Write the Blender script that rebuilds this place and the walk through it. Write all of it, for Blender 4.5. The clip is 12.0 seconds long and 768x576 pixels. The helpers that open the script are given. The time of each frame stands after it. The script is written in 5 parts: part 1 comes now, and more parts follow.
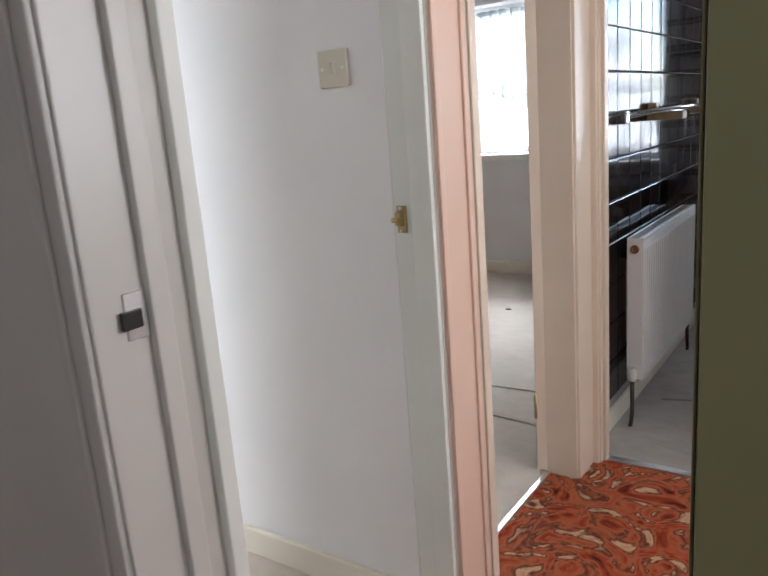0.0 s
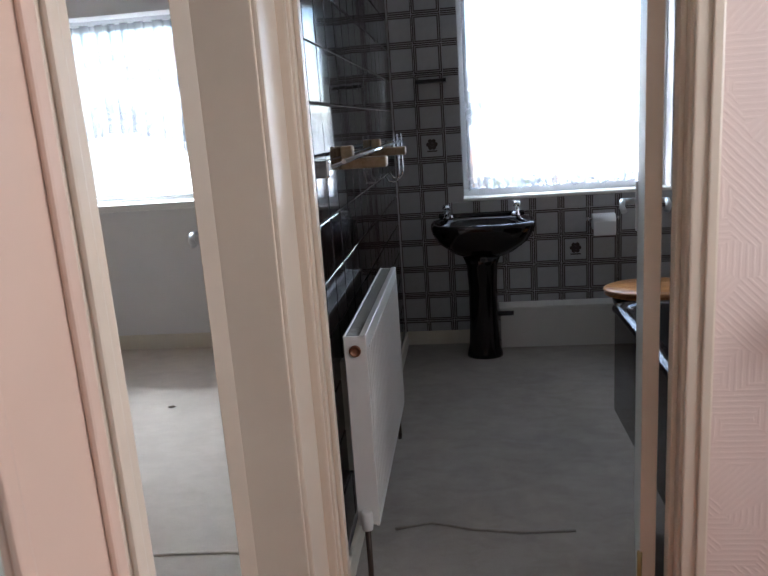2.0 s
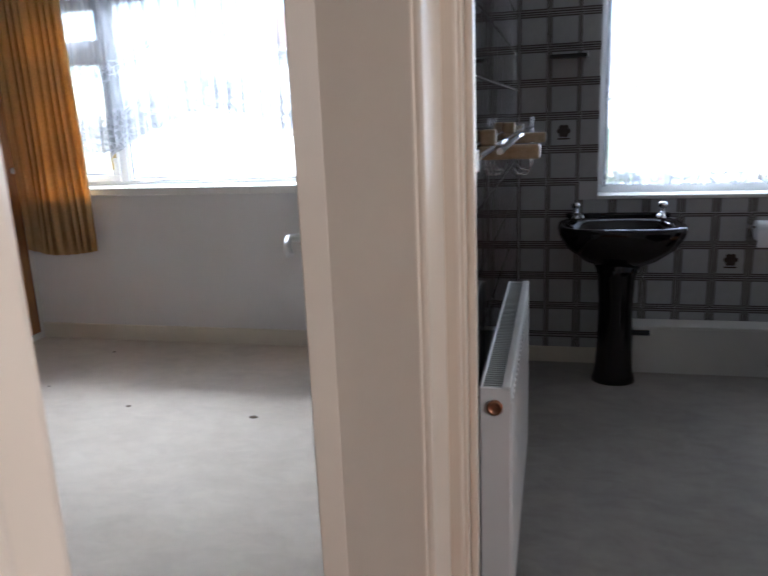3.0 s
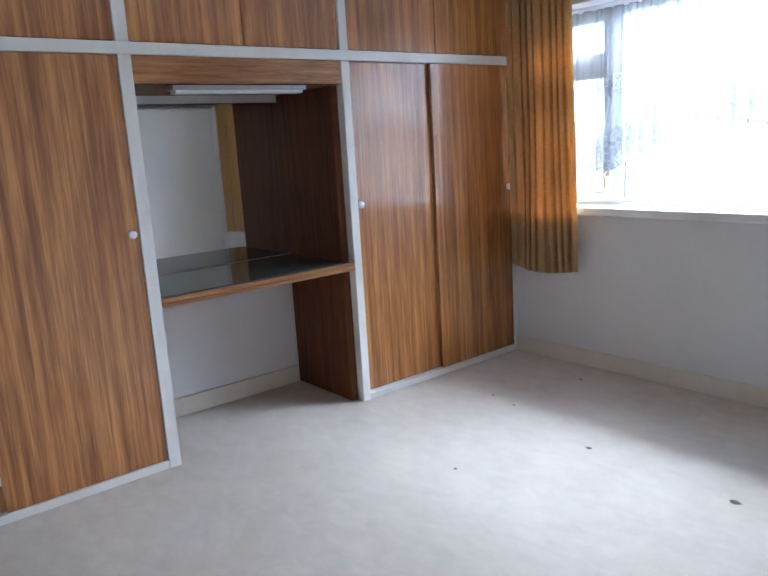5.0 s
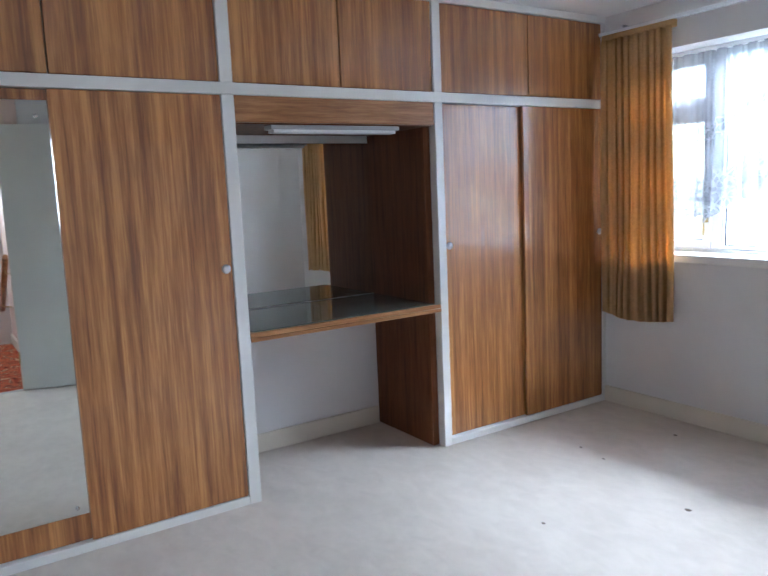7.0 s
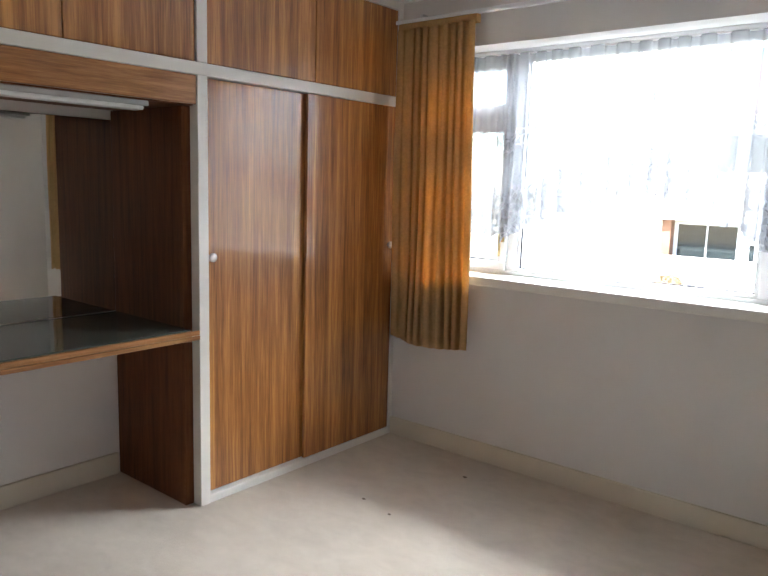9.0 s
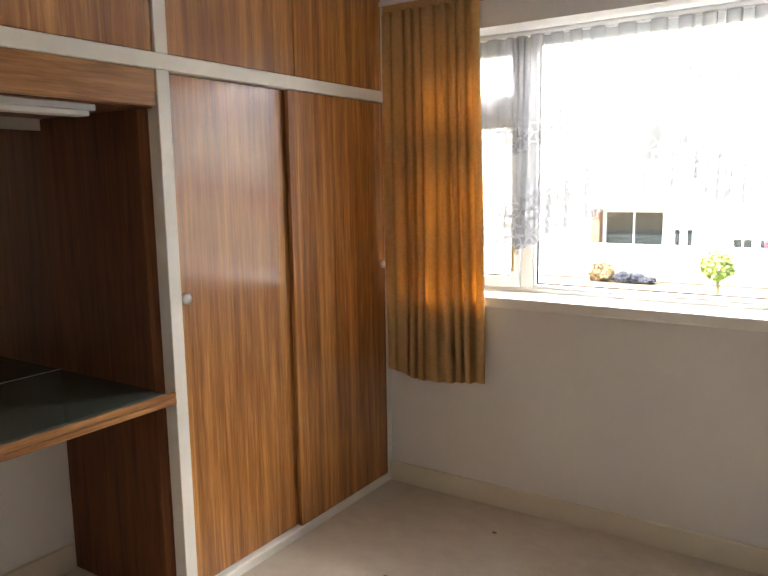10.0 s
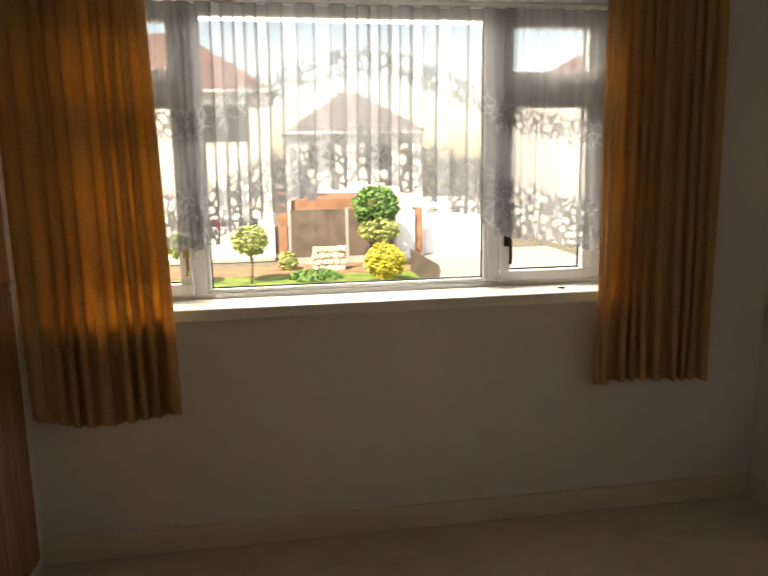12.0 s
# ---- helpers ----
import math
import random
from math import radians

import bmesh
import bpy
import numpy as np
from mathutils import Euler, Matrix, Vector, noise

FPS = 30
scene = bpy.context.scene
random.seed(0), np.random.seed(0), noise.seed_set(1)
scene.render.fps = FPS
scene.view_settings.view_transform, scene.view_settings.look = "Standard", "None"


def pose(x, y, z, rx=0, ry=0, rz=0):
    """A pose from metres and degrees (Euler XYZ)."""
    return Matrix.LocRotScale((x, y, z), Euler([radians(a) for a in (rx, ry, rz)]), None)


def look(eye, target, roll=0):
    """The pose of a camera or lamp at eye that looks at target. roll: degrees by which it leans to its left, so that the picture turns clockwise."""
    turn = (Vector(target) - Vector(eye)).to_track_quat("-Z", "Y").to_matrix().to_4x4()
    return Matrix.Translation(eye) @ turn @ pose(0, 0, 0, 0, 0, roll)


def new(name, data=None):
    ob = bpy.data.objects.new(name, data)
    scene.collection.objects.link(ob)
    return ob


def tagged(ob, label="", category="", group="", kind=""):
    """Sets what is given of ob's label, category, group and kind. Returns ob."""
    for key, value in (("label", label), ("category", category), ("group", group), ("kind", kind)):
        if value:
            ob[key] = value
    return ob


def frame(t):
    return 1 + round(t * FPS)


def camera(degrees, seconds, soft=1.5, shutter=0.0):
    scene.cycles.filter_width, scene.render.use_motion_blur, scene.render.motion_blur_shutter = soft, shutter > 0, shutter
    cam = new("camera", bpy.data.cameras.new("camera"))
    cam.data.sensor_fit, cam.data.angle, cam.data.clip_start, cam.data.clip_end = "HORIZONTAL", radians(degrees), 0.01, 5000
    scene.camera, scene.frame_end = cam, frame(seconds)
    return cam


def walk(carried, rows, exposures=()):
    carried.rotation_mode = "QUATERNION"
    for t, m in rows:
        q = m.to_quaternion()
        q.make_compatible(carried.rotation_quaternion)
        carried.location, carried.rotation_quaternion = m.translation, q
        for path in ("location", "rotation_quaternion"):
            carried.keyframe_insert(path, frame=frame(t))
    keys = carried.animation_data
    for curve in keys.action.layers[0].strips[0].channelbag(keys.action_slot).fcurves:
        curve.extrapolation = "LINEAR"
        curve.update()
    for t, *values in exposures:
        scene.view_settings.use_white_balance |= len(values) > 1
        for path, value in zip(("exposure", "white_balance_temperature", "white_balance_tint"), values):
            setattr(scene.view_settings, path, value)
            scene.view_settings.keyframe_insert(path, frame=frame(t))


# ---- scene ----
cam = camera(56.6, 12.0, shutter=0.2)
PATH = [
    (0, (3.916, -5.281, 1.312), (2.791, -3.692, 0.851), -4.5),
    (0.5, (3.771, -5.051, 1.345), (2.855, -3.329, 0.903), -4.4),
    (1, (3.59, -4.837, 1.35), (3.016, -2.972, 0.909), -6.0),
    (1.5, (3.515, -4.652, 1.364), (3.209, -2.725, 0.924), -5.8),
    (2, (3.462, -4.344, 1.351), (3.227, -2.409, 0.904), -4.0),
    (2.5, (3.351, -4.068, 1.341), (3.076, -2.142, 0.878), -3.2),
    (3, (3.256, -3.849, 1.343), (2.79, -1.964, 0.865), -2.4),
    (3.3, (3.183, -3.666, 1.333), (2.431, -1.873, 0.863), -2.2),
    (3.5, (3.16, -3.651, 1.34), (2.241, -1.933, 0.889), -2.2),
    (3.7, (3.13, -3.624, 1.354), (2.087, -1.974, 0.916), -2.2),
    (5.3, (3.015, -3.556, 1.414), (1.434, -2.395, 1.021), -3.5),
    (5.5, (3.004, -3.567, 1.416), (1.397, -2.44, 1.031), -3.3),
    (6, (2.981, -3.596, 1.388), (1.316, -2.539, 1.057), -2.5),
    (6.5, (2.955, -3.599, 1.388), (1.249, -2.591, 1.111), -2.4),
    (7, (2.947, -3.592, 1.397), (1.288, -2.508, 1.124), -2.5),
    (7.5, (2.929, -3.544, 1.41), (1.435, -2.245, 1.123), -2.2),
    (7.7, (2.927, -3.489, 1.416), (1.488, -2.131, 1.12), -2.2),
    (9.5, (2.167, -2.947, 1.424), (0.962, -1.377, 1.136), 1.3),
    (10, (1.858, -2.836, 1.465), (0.759, -1.19, 1.172), -0.9),
    (10.5, (1.488, -2.802, 1.462), (0.661, -1.004, 1.171), -0.9),
    (11, (1.234, -2.746, 1.489), (0.77, -0.83, 1.154), -1.0),
    (11.5, (1.012, -2.652, 1.496), (0.938, -0.683, 1.153), -1.3),
    (12, (0.877, -2.673, 1.505), (1.202, -0.733, 1.145), -0.8),
]
EXPO = [(0.0, 2.85, 5850, 10), (1.5, 2.7, 5650, 10), (2.5, 2.5, 5700, 10), (3.0, 2.55, 5600, 10), (3.5, 2.68, 5450, 10), (5.5, 3.0, 5150, 9), (7.0, 3.0, 5150, 9), (7.7, 3.0, 5000, 8), (9.5, 2.8, 6800, 11), (10.0, 2.8, 7200, 12), (10.5, 2.75, 7600, 12), (11.0, 2.3, 8300, 12), (11.5, 1.75, 8500, 12), (12.0, 1.3, 8800, 13)]
walk(cam, [(t, look(e, a, r)) for t, e, a, r in PATH], EXPO)

# ---- world, sun, daylight and fill lamps ----
world = bpy.data.worlds.new("sky")
world.use_nodes = True
scene.world = world
wn = world.node_tree
sky = wn.nodes.new("ShaderNodeTexSky")
sky.sky_type = "NISHITA"
sky.sun_disc = False
sky.sun_elevation = radians(48)
sky.sun_rotation = radians(215)
bg = wn.nodes["Background"]
wn.links.new(sky.outputs["Color"], bg.inputs["Color"])
bg.inputs["Strength"].default_value = 0.15
sun = new("sun", bpy.data.lights.new("sun", "SUN"))
sun.data.energy = 4.6
sun.data.angle = radians(0.5)
sun.data.color = (1.0, 0.95, 0.87)
_el, _az = radians(48), radians(215)
sun.matrix_world = look((math.sin(_az) * math.cos(_el) * 30, math.cos(_az) * math.cos(_el) * 30, math.sin(_el) * 30), (0, 0, 0))


def area_lamp(name, eye, target, w, h, power, color=(0.95, 0.98, 1.0)):
    lamp = new(name, bpy.data.lights.new(name, "AREA"))
    lamp.data.shape = "RECTANGLE"
    lamp.data.size, lamp.data.size_y, lamp.data.energy, lamp.data.color = w, h, power, color
    lamp.matrix_world = look(eye, target)
    return lamp


area_lamp("bathroom_window_light", (4.05, 0.20, 1.48), (4.05, -1, 1.48), 1.05, 1.05, 1.9)
# added lamp outdoors, above the view, boosting the sky light through the bedroom window
area_lamp("bedroom_sky_fill", (1.22, 2.1, 2.98), (1.22, -1.8, 0.8), 4.6, 1.3, 122)
# added fill lamps for daylight in three spaces built without window openings
area_lamp("landing_fill_light", (5.12, -3.7, 1.5), (3, -3.7, 1.3), 0.9, 1.1, 4.7, (1.0, 0.98, 0.95))
area_lamp("box_room_fill_light", (1.0, -6.35, 1.5), (2.2, -4, 1.3), 1.2, 1.1, 15.5)
area_lamp("front_room_fill_light", (5.2, -7.9, 1.5), (4.0, -5, 1.2), 1.4, 1.1, 4.6)


# ---- materials ----
def mat(name, color, rough=0.5, metal=0.0, spec=0.5):
    m = bpy.data.materials.new(name)
    m.use_nodes = True
    b = m.node_tree.nodes["Principled BSDF"]
    b.inputs["Base Color"].default_value = (*color, 1)
    b.inputs["Roughness"].default_value = rough
    b.inputs["Metallic"].default_value = metal
    b.inputs["Specular IOR Level"].default_value = spec
    return m


def node(m, kind, **kw):
    n = m.node_tree.nodes.new(kind)
    for k, v in kw.items():
        n.inputs[k].default_value = v
    return n


def link(m, a, b):
    m.node_tree.links.new(a, b)


def coords(m, scale=(1, 1, 1), space="Object"):
    tc = node(m, "ShaderNodeTexCoord")
    mp = node(m, "ShaderNodeMapping", Scale=scale)
    link(m, tc.outputs[space], mp.inputs["Vector"])
    return mp.outputs["Vector"]


def ramp(m, fac, stops):
    r = node(m, "ShaderNodeValToRGB")
    el = r.color_ramp.elements
    while len(el) < len(stops):
        el.new(0.5)
    for e, (p, c) in zip(el, stops):
        e.position, e.color = p, (*c, 1)
    link(m, fac, r.inputs["Fac"])
    return r.outputs["Color"]


def bsdf(m):
    return m.node_tree.nodes["Principled BSDF"]


def bump(m, height, strength=0.3, distance=0.002):
    b = node(m, "ShaderNodeBump", Strength=strength, Distance=distance)
    link(m, height, b.inputs["Height"])
    link(m, b.outputs["Normal"], bsdf(m).inputs["Normal"])
    return b


def painted(name, color, rough=0.5, grain=90.0, strength=0.15, spread=0.06, spec=0.5):
    """Paint or plaster with faint blotches and a fine relief."""
    m = mat(name, color, rough, 0.0, spec)
    v = coords(m)
    n1 = node(m, "ShaderNodeTexNoise", Scale=2.3, Detail=4.0)
    link(m, v, n1.inputs["Vector"])
    dark = tuple(c * (1 - spread * 2) for c in color)
    light = tuple(min(1, c * (1 + spread)) for c in color)
    link(m, ramp(m, n1.outputs["Fac"], [(0.3, dark), (0.7, light)]), bsdf(m).inputs["Base Color"])
    n2 = node(m, "ShaderNodeTexNoise", Scale=grain, Detail=3.0)
    link(m, v, n2.inputs["Vector"])
    bump(m, n2.outputs["Fac"], strength, 0.002)
    return m


def wood(name, stretch, tones, rough=0.3, coat=0.25, broad=1.0, figure=0.0, shine=0.32):
    """Straight-grained veneer; stretch gives the grain's way in the object's axes."""
    m = mat(name, tones[1], rough)
    v = coords(m, stretch)
    info = node(m, "ShaderNodeObjectInfo")
    off = node(m, "ShaderNodeVectorMath")
    off.operation = "MULTIPLY_ADD"
    off.inputs[1].default_value = (37, 53, 11)
    link(m, info.outputs["Random"], off.inputs[0])
    link(m, v, off.inputs[2])
    n1 = node(m, "ShaderNodeTexNoise", Scale=5.0 * broad, Detail=6.0, Roughness=0.62, Distortion=0.35)
    link(m, off.outputs[0], n1.inputs["Vector"])
    n2 = node(m, "ShaderNodeTexNoise", Scale=26.0, Detail=4.0, Roughness=0.6)
    link(m, off.outputs[0], n2.inputs["Vector"])
    mix = node(m, "ShaderNodeMath")
    mix.operation = "MULTIPLY_ADD"
    mix.inputs[1].default_value = 0.35
    link(m, n2.outputs["Fac"], mix.inputs[0])
    link(m, n1.outputs["Fac"], mix.inputs[2])
    # tapering streaks: grain figure, with the veneer's golden sheen put into the colour too
    flame = node(m, "ShaderNodeTexNoise", Scale=9.0, Detail=3.0, Roughness=0.55)
    squash = node(m, "ShaderNodeVectorMath")
    squash.operation = "MULTIPLY"
    squash.inputs[1].default_value = tuple(3.2 if k < 1 else 1.4 for k in stretch)
    link(m, off.outputs[0], squash.inputs[0])
    link(m, squash.outputs[0], flame.inputs["Vector"])
    lick = node(m, "ShaderNodeMath")
    lick.operation = "MULTIPLY_ADD"
    lick.inputs[1].default_value = figure
    link(m, flame.outputs["Fac"], lick.inputs[0])
    link(m, mix.outputs[0], lick.inputs[2])
    shift = 0.5 * figure
    link(m, ramp(m, lick.outputs[0], [(0.50 + shift, tones[0]), (0.66 + shift, tones[1]), (0.84 + shift, tones[2])]), bsdf(m).inputs["Base Color"])
    bsdf(m).inputs["Coat Weight"].default_value = coat
    bsdf(m).inputs["Coat Roughness"].default_value = shine
    bsdf(m).inputs["Coat IOR"].default_value = 1.6
    rr = node(m, "ShaderNodeMapRange")
    rr.inputs["To Min"].default_value, rr.inputs["To Max"].default_value = rough - 0.06, rough + 0.12
    link(m, n2.outputs["Fac"], rr.inputs["Value"])
    link(m, rr.outputs["Result"], bsdf(m).inputs["Roughness"])
    bump(m, n2.outputs["Fac"], 0.08, 0.001)
    return m


TEAK = ((0.205, 0.074, 0.018), (0.375, 0.146, 0.036), (0.60, 0.28, 0.076))
M_WALL = painted("bedroom_white_wall", (0.74, 0.72, 0.70), 0.75, 120, 0.25, 0.02)
M_CEIL = painted("ceiling_white", (0.78, 0.77, 0.75), 0.8, 60, 0.3, 0.02)
M_SKIRT = painted("cream_gloss_skirting", (0.72, 0.66, 0.55), 0.35, 20, 0.1, 0.03)
M_FRAME = painted("cream_gloss_woodwork", (0.71, 0.59, 0.465), 0.28, 14, 0.12, 0.03)
M_JAMB = painted("off_white_gloss_woodwork", (0.70, 0.70, 0.64), 0.22, 10, 0.14, 0.04)
M_FRONT = painted("grey_white_gloss", (0.55, 0.52, 0.47), 0.35, 10, 0.14, 0.05)
M_OLIVE = painted("dark_olive", (0.23, 0.215, 0.10), 0.5, 20, 0.1, 0.05)
M_PEACH = painted("salmon_gloss_paint", (0.70, 0.50, 0.39), 0.3, 12, 0.12, 0.03)
M_DOOR = painted("pale_grey_gloss_door", (0.66, 0.67, 0.62), 0.42, 6, 0.10, 0.03, 0.3)
M_WHITEWOOD = painted("white_painted_wood", (0.80, 0.78, 0.73), 0.4, 30, 0.15, 0.03)
M_UPVC = painted("white_upvc", (0.82, 0.83, 0.84), 0.25, 5, 0.05, 0.01)
M_TEAK = wood("teak_veneer_upright", (7.0, 7.0, 0.22), TEAK, 0.38, 1.0, 0.7, 0.26, 0.14)
# veneer inside the recess: the shade in there is put into its darker tones
M_TEAK_SHADE = wood("shade_darkened_veneer_upright", (7.0, 7.0, 0.4), ((0.075, 0.026, 0.010), (0.135, 0.046, 0.017), (0.19, 0.070, 0.025)), 0.5, 0.0)
M_TEAK_H = wood("teak_veneer_level", (5.0, 0.5, 9.0), ((0.22, 0.085, 0.024), (0.34, 0.15, 0.048), (0.48, 0.24, 0.09)), 0.35, 0.15)
bsdf(M_TEAK_SHADE).inputs["Specular IOR Level"].default_value = 0.2
M_CHROME = mat("chrome", (0.75, 0.75, 0.76), 0.12, 1.0)
M_ALU = mat("satin_aluminium", (0.72, 0.72, 0.72), 0.3, 1.0)
M_BRASS = mat("worn_brass", (0.45, 0.34, 0.16), 0.3, 1.0)
M_BLACK = mat("blackened_metal", (0.03, 0.028, 0.026), 0.4, 0.6)
M_SWITCH = painted("aged_switch_plastic", (0.60, 0.55, 0.44), 0.4, 40, 0.05, 0.02)
M_BASIN = mat("dark_brown_vitreous_china", (0.012, 0.008, 0.008), 0.07)
M_RAD = painted("white_radiator_enamel", (0.80, 0.77, 0.73), 0.3, 8, 0.05, 0.02)
M_GRILLE = painted("grey_radiator_grille", (0.42, 0.42, 0.40), 0.4, 20, 0.05, 0.03)
M_COPPER = mat("dull_copper_pipe", (0.35, 0.17, 0.1), 0.4, 0.9)
M_PIPE = mat("dark_tarnished_pipe", (0.07, 0.045, 0.035), 0.45, 0.6)
M_CRUMB = painted("brown_crumb", (0.20, 0.15, 0.11), 0.9, 60, 0.3, 0.15)
M_PAPER = painted("toilet_paper", (0.82, 0.82, 0.82), 0.9, 150, 0.3, 0.02)
M_SEAT = wood("varnished_pine_seat", (0.6, 5.0, 5.0), ((0.26, 0.1, 0.022), (0.42, 0.18, 0.045), (0.55, 0.27, 0.08)), 0.22, 0.5)
M_BEECH = wood("pale_wood_bracket", (6, 0.6, 6), ((0.38, 0.27, 0.15), (0.5, 0.37, 0.22), (0.58, 0.45, 0.28)), 0.4, 0.1)
M_RUBBER = mat("black_rubber", (0.015, 0.015, 0.015), 0.7)
M_MIRROR = mat("mirror_silver", (0.90, 0.93, 0.90), 0.015, 1.0)
# grout of the dark tiles, lightened in colour for the shine along their joints
M_GROUT = painted("shine_lightened_grout", (0.34, 0.31, 0.29), 0.8, 80, 0.2, 0.05)
M_GROUT2 = painted("pale_grout", (0.55, 0.53, 0.52), 0.8, 80, 0.2, 0.05)
M_GREYLAMP = mat("grey_lamp_metal", (0.45, 0.46, 0.46), 0.4, 0.3)
M_DIFF = mat("milky_diffuser", (0.72, 0.73, 0.72), 0.3)

M_GLASS = mat("window_glass", (1, 1, 1), 0.0)
bsdf(M_GLASS).inputs["Transmission Weight"].default_value = 1.0
bsdf(M_GLASS).inputs["IOR"].default_value = 1.45
M_TABLEGLASS = mat("smoked_table_glass", (0.075, 0.09, 0.080), 0.03)

# gloss dark tile
M_DTILE = mat("dark_brown_glazed_tile", (0.022, 0.014, 0.012), 0.06)
_i = node(M_DTILE, "ShaderNodeObjectInfo")
link(M_DTILE, ramp(M_DTILE, _i.outputs["Random"], [(0.0, (0.014, 0.009, 0.008)), (1.0, (0.030, 0.020, 0.017))]), bsdf(M_DTILE).inputs["Base Color"])
_n = node(M_DTILE, "ShaderNodeTexNoise", Scale=9.0, Detail=1.0)
link(M_DTILE, coords(M_DTILE), _n.inputs["Vector"])
bump(M_DTILE, _n.outputs["Fac"], 0.08, 0.004)

# pale tile with a double brown border printed round it
M_PTILE = mat("pale_tile_with_brown_border", (0.5, 0.48, 0.46), 0.18)


def border_tile(m):
    tc = node(m, "ShaderNodeTexCoord")
    sep = node(m, "ShaderNodeSeparateXYZ")
    link(m, tc.outputs["Object"], sep.inputs[0])
    ab = []
    for ax in ("X", "Z"):
        a = node(m, "ShaderNodeMath")
        a.operation = "ABSOLUTE"
        link(m, sep.outputs[ax], a.inputs[0])
        ab.append(a)
    mx = node(m, "ShaderNodeMath")
    mx.operation = "MAXIMUM"
    link(m, ab[0].outputs[0], mx.inputs[0])
    link(m, ab[1].outputs[0], mx.inputs[1])
    sc = node(m, "ShaderNodeMath")
    sc.operation = "MULTIPLY"
    sc.inputs[1].default_value = 10.0
    link(m, mx.outputs[0], sc.inputs[0])
    pale, brown, mid = (0.44, 0.43, 0.43), (0.10, 0.085, 0.08), (0.33, 0.31, 0.30)
    col = ramp(m, sc.outputs[0], [(0.0, pale), (0.60, pale), (0.63, brown), (0.67, brown), (0.69, mid), (0.725, mid), (0.74, brown), (1.0, brown)])
    n = node(m, "ShaderNodeTexNoise", Scale=25.0, Detail=4.0)
    link(m, tc.outputs["Object"], n.inputs["Vector"])
    mix = node(m, "ShaderNodeMix")
    mix.data_type = "RGBA"
    mix.blend_type = "MULTIPLY"
    mix.inputs["Factor"].default_value = 0.3
    link(m, col, mix.inputs["A"])
    link(m, ramp(m, n.outputs["Fac"], [(0.3, (0.7, 0.7, 0.7)), (0.7, (1, 1, 1))]), mix.inputs["B"])
    link(m, mix.outputs["Result"], bsdf(m).inputs["Base Color"])


border_tile(M_PTILE)
M_FLOWER = mat("brown_flower_glaze", (0.07, 0.055, 0.05), 0.2)


def carpet(name, dark, light, scale=210.0):
    m = mat(name, light, 0.95, 0.0, 0.15)
    v = coords(m)
    big = node(m, "ShaderNodeTexNoise", Scale=1.6, Detail=5.0, Roughness=0.65)
    link(m, v, big.inputs["Vector"])
    vs = coords(m, (2.0, 3.2, 1.0))
    streak = node(m, "ShaderNodeTexNoise", Scale=4.0, Detail=5.0, Roughness=0.7, Distortion=0.5)
    link(m, vs, streak.inputs["Vector"])
    add = node(m, "ShaderNodeMath")
    add.operation = "ADD"
    link(m, big.outputs["Fac"], add.inputs[0])
    link(m, streak.outputs["Fac"], add.inputs[1])
    half = node(m, "ShaderNodeMath")
    half.operation = "MULTIPLY"
    half.inputs[1].default_value = 0.5
    link(m, add.outputs[0], half.inputs[0])
    link(m, ramp(m, half.outputs[0], [(0.36, dark), (0.60, light)]), bsdf(m).inputs["Base Color"])
    pile = node(m, "ShaderNodeTexNoise", Scale=scale, Detail=4.0, Roughness=0.8)
    link(m, v, pile.inputs["Vector"])
    hsum = node(m, "ShaderNodeMath")
    hsum.operation = "MULTIPLY_ADD"
    hsum.inputs[1].default_value = 0.5
    link(m, pile.outputs["Fac"], hsum.inputs[0])
    link(m, half.outputs[0], hsum.inputs[2])
    bump(m, hsum.outputs[0], 0.7, 0.010)
    bsdf(m).inputs["Sheen Weight"].default_value = 0.2
    return m


M_CARPET = carpet("beige_carpet", (0.57, 0.49, 0.405), (0.68, 0.595, 0.50))
M_BCARPET = carpet("grey_beige_bathroom_carpet", (0.29, 0.255, 0.22), (0.40, 0.355, 0.31))

M_FLORAL = mat("red_orange_floral_carpet", (0.4, 0.1, 0.05), 0.95, 0.0, 0.1)
_n = node(M_FLORAL, "ShaderNodeTexNoise", Scale=7.0, Detail=3.0, Distortion=2.2)
link(M_FLORAL, coords(M_FLORAL), _n.inputs["Vector"])
link(M_FLORAL, ramp(M_FLORAL, _n.outputs["Fac"], [(0.28, (0.05, 0.015, 0.012)), (0.40, (0.32, 0.05, 0.02)), (0.50, (0.42, 0.12, 0.05)), (0.58, (0.12, 0.03, 0.02)), (0.66, (0.60, 0.38, 0.22)), (0.8, (0.2, 0.05, 0.03))]), bsdf(M_FLORAL).inputs["Base Color"])

# embossed wallpaper: blocks of strokes at changing angles
M_PAPERWALL = mat("peach_embossed_wallpaper", (0.74, 0.52, 0.43), 0.6)


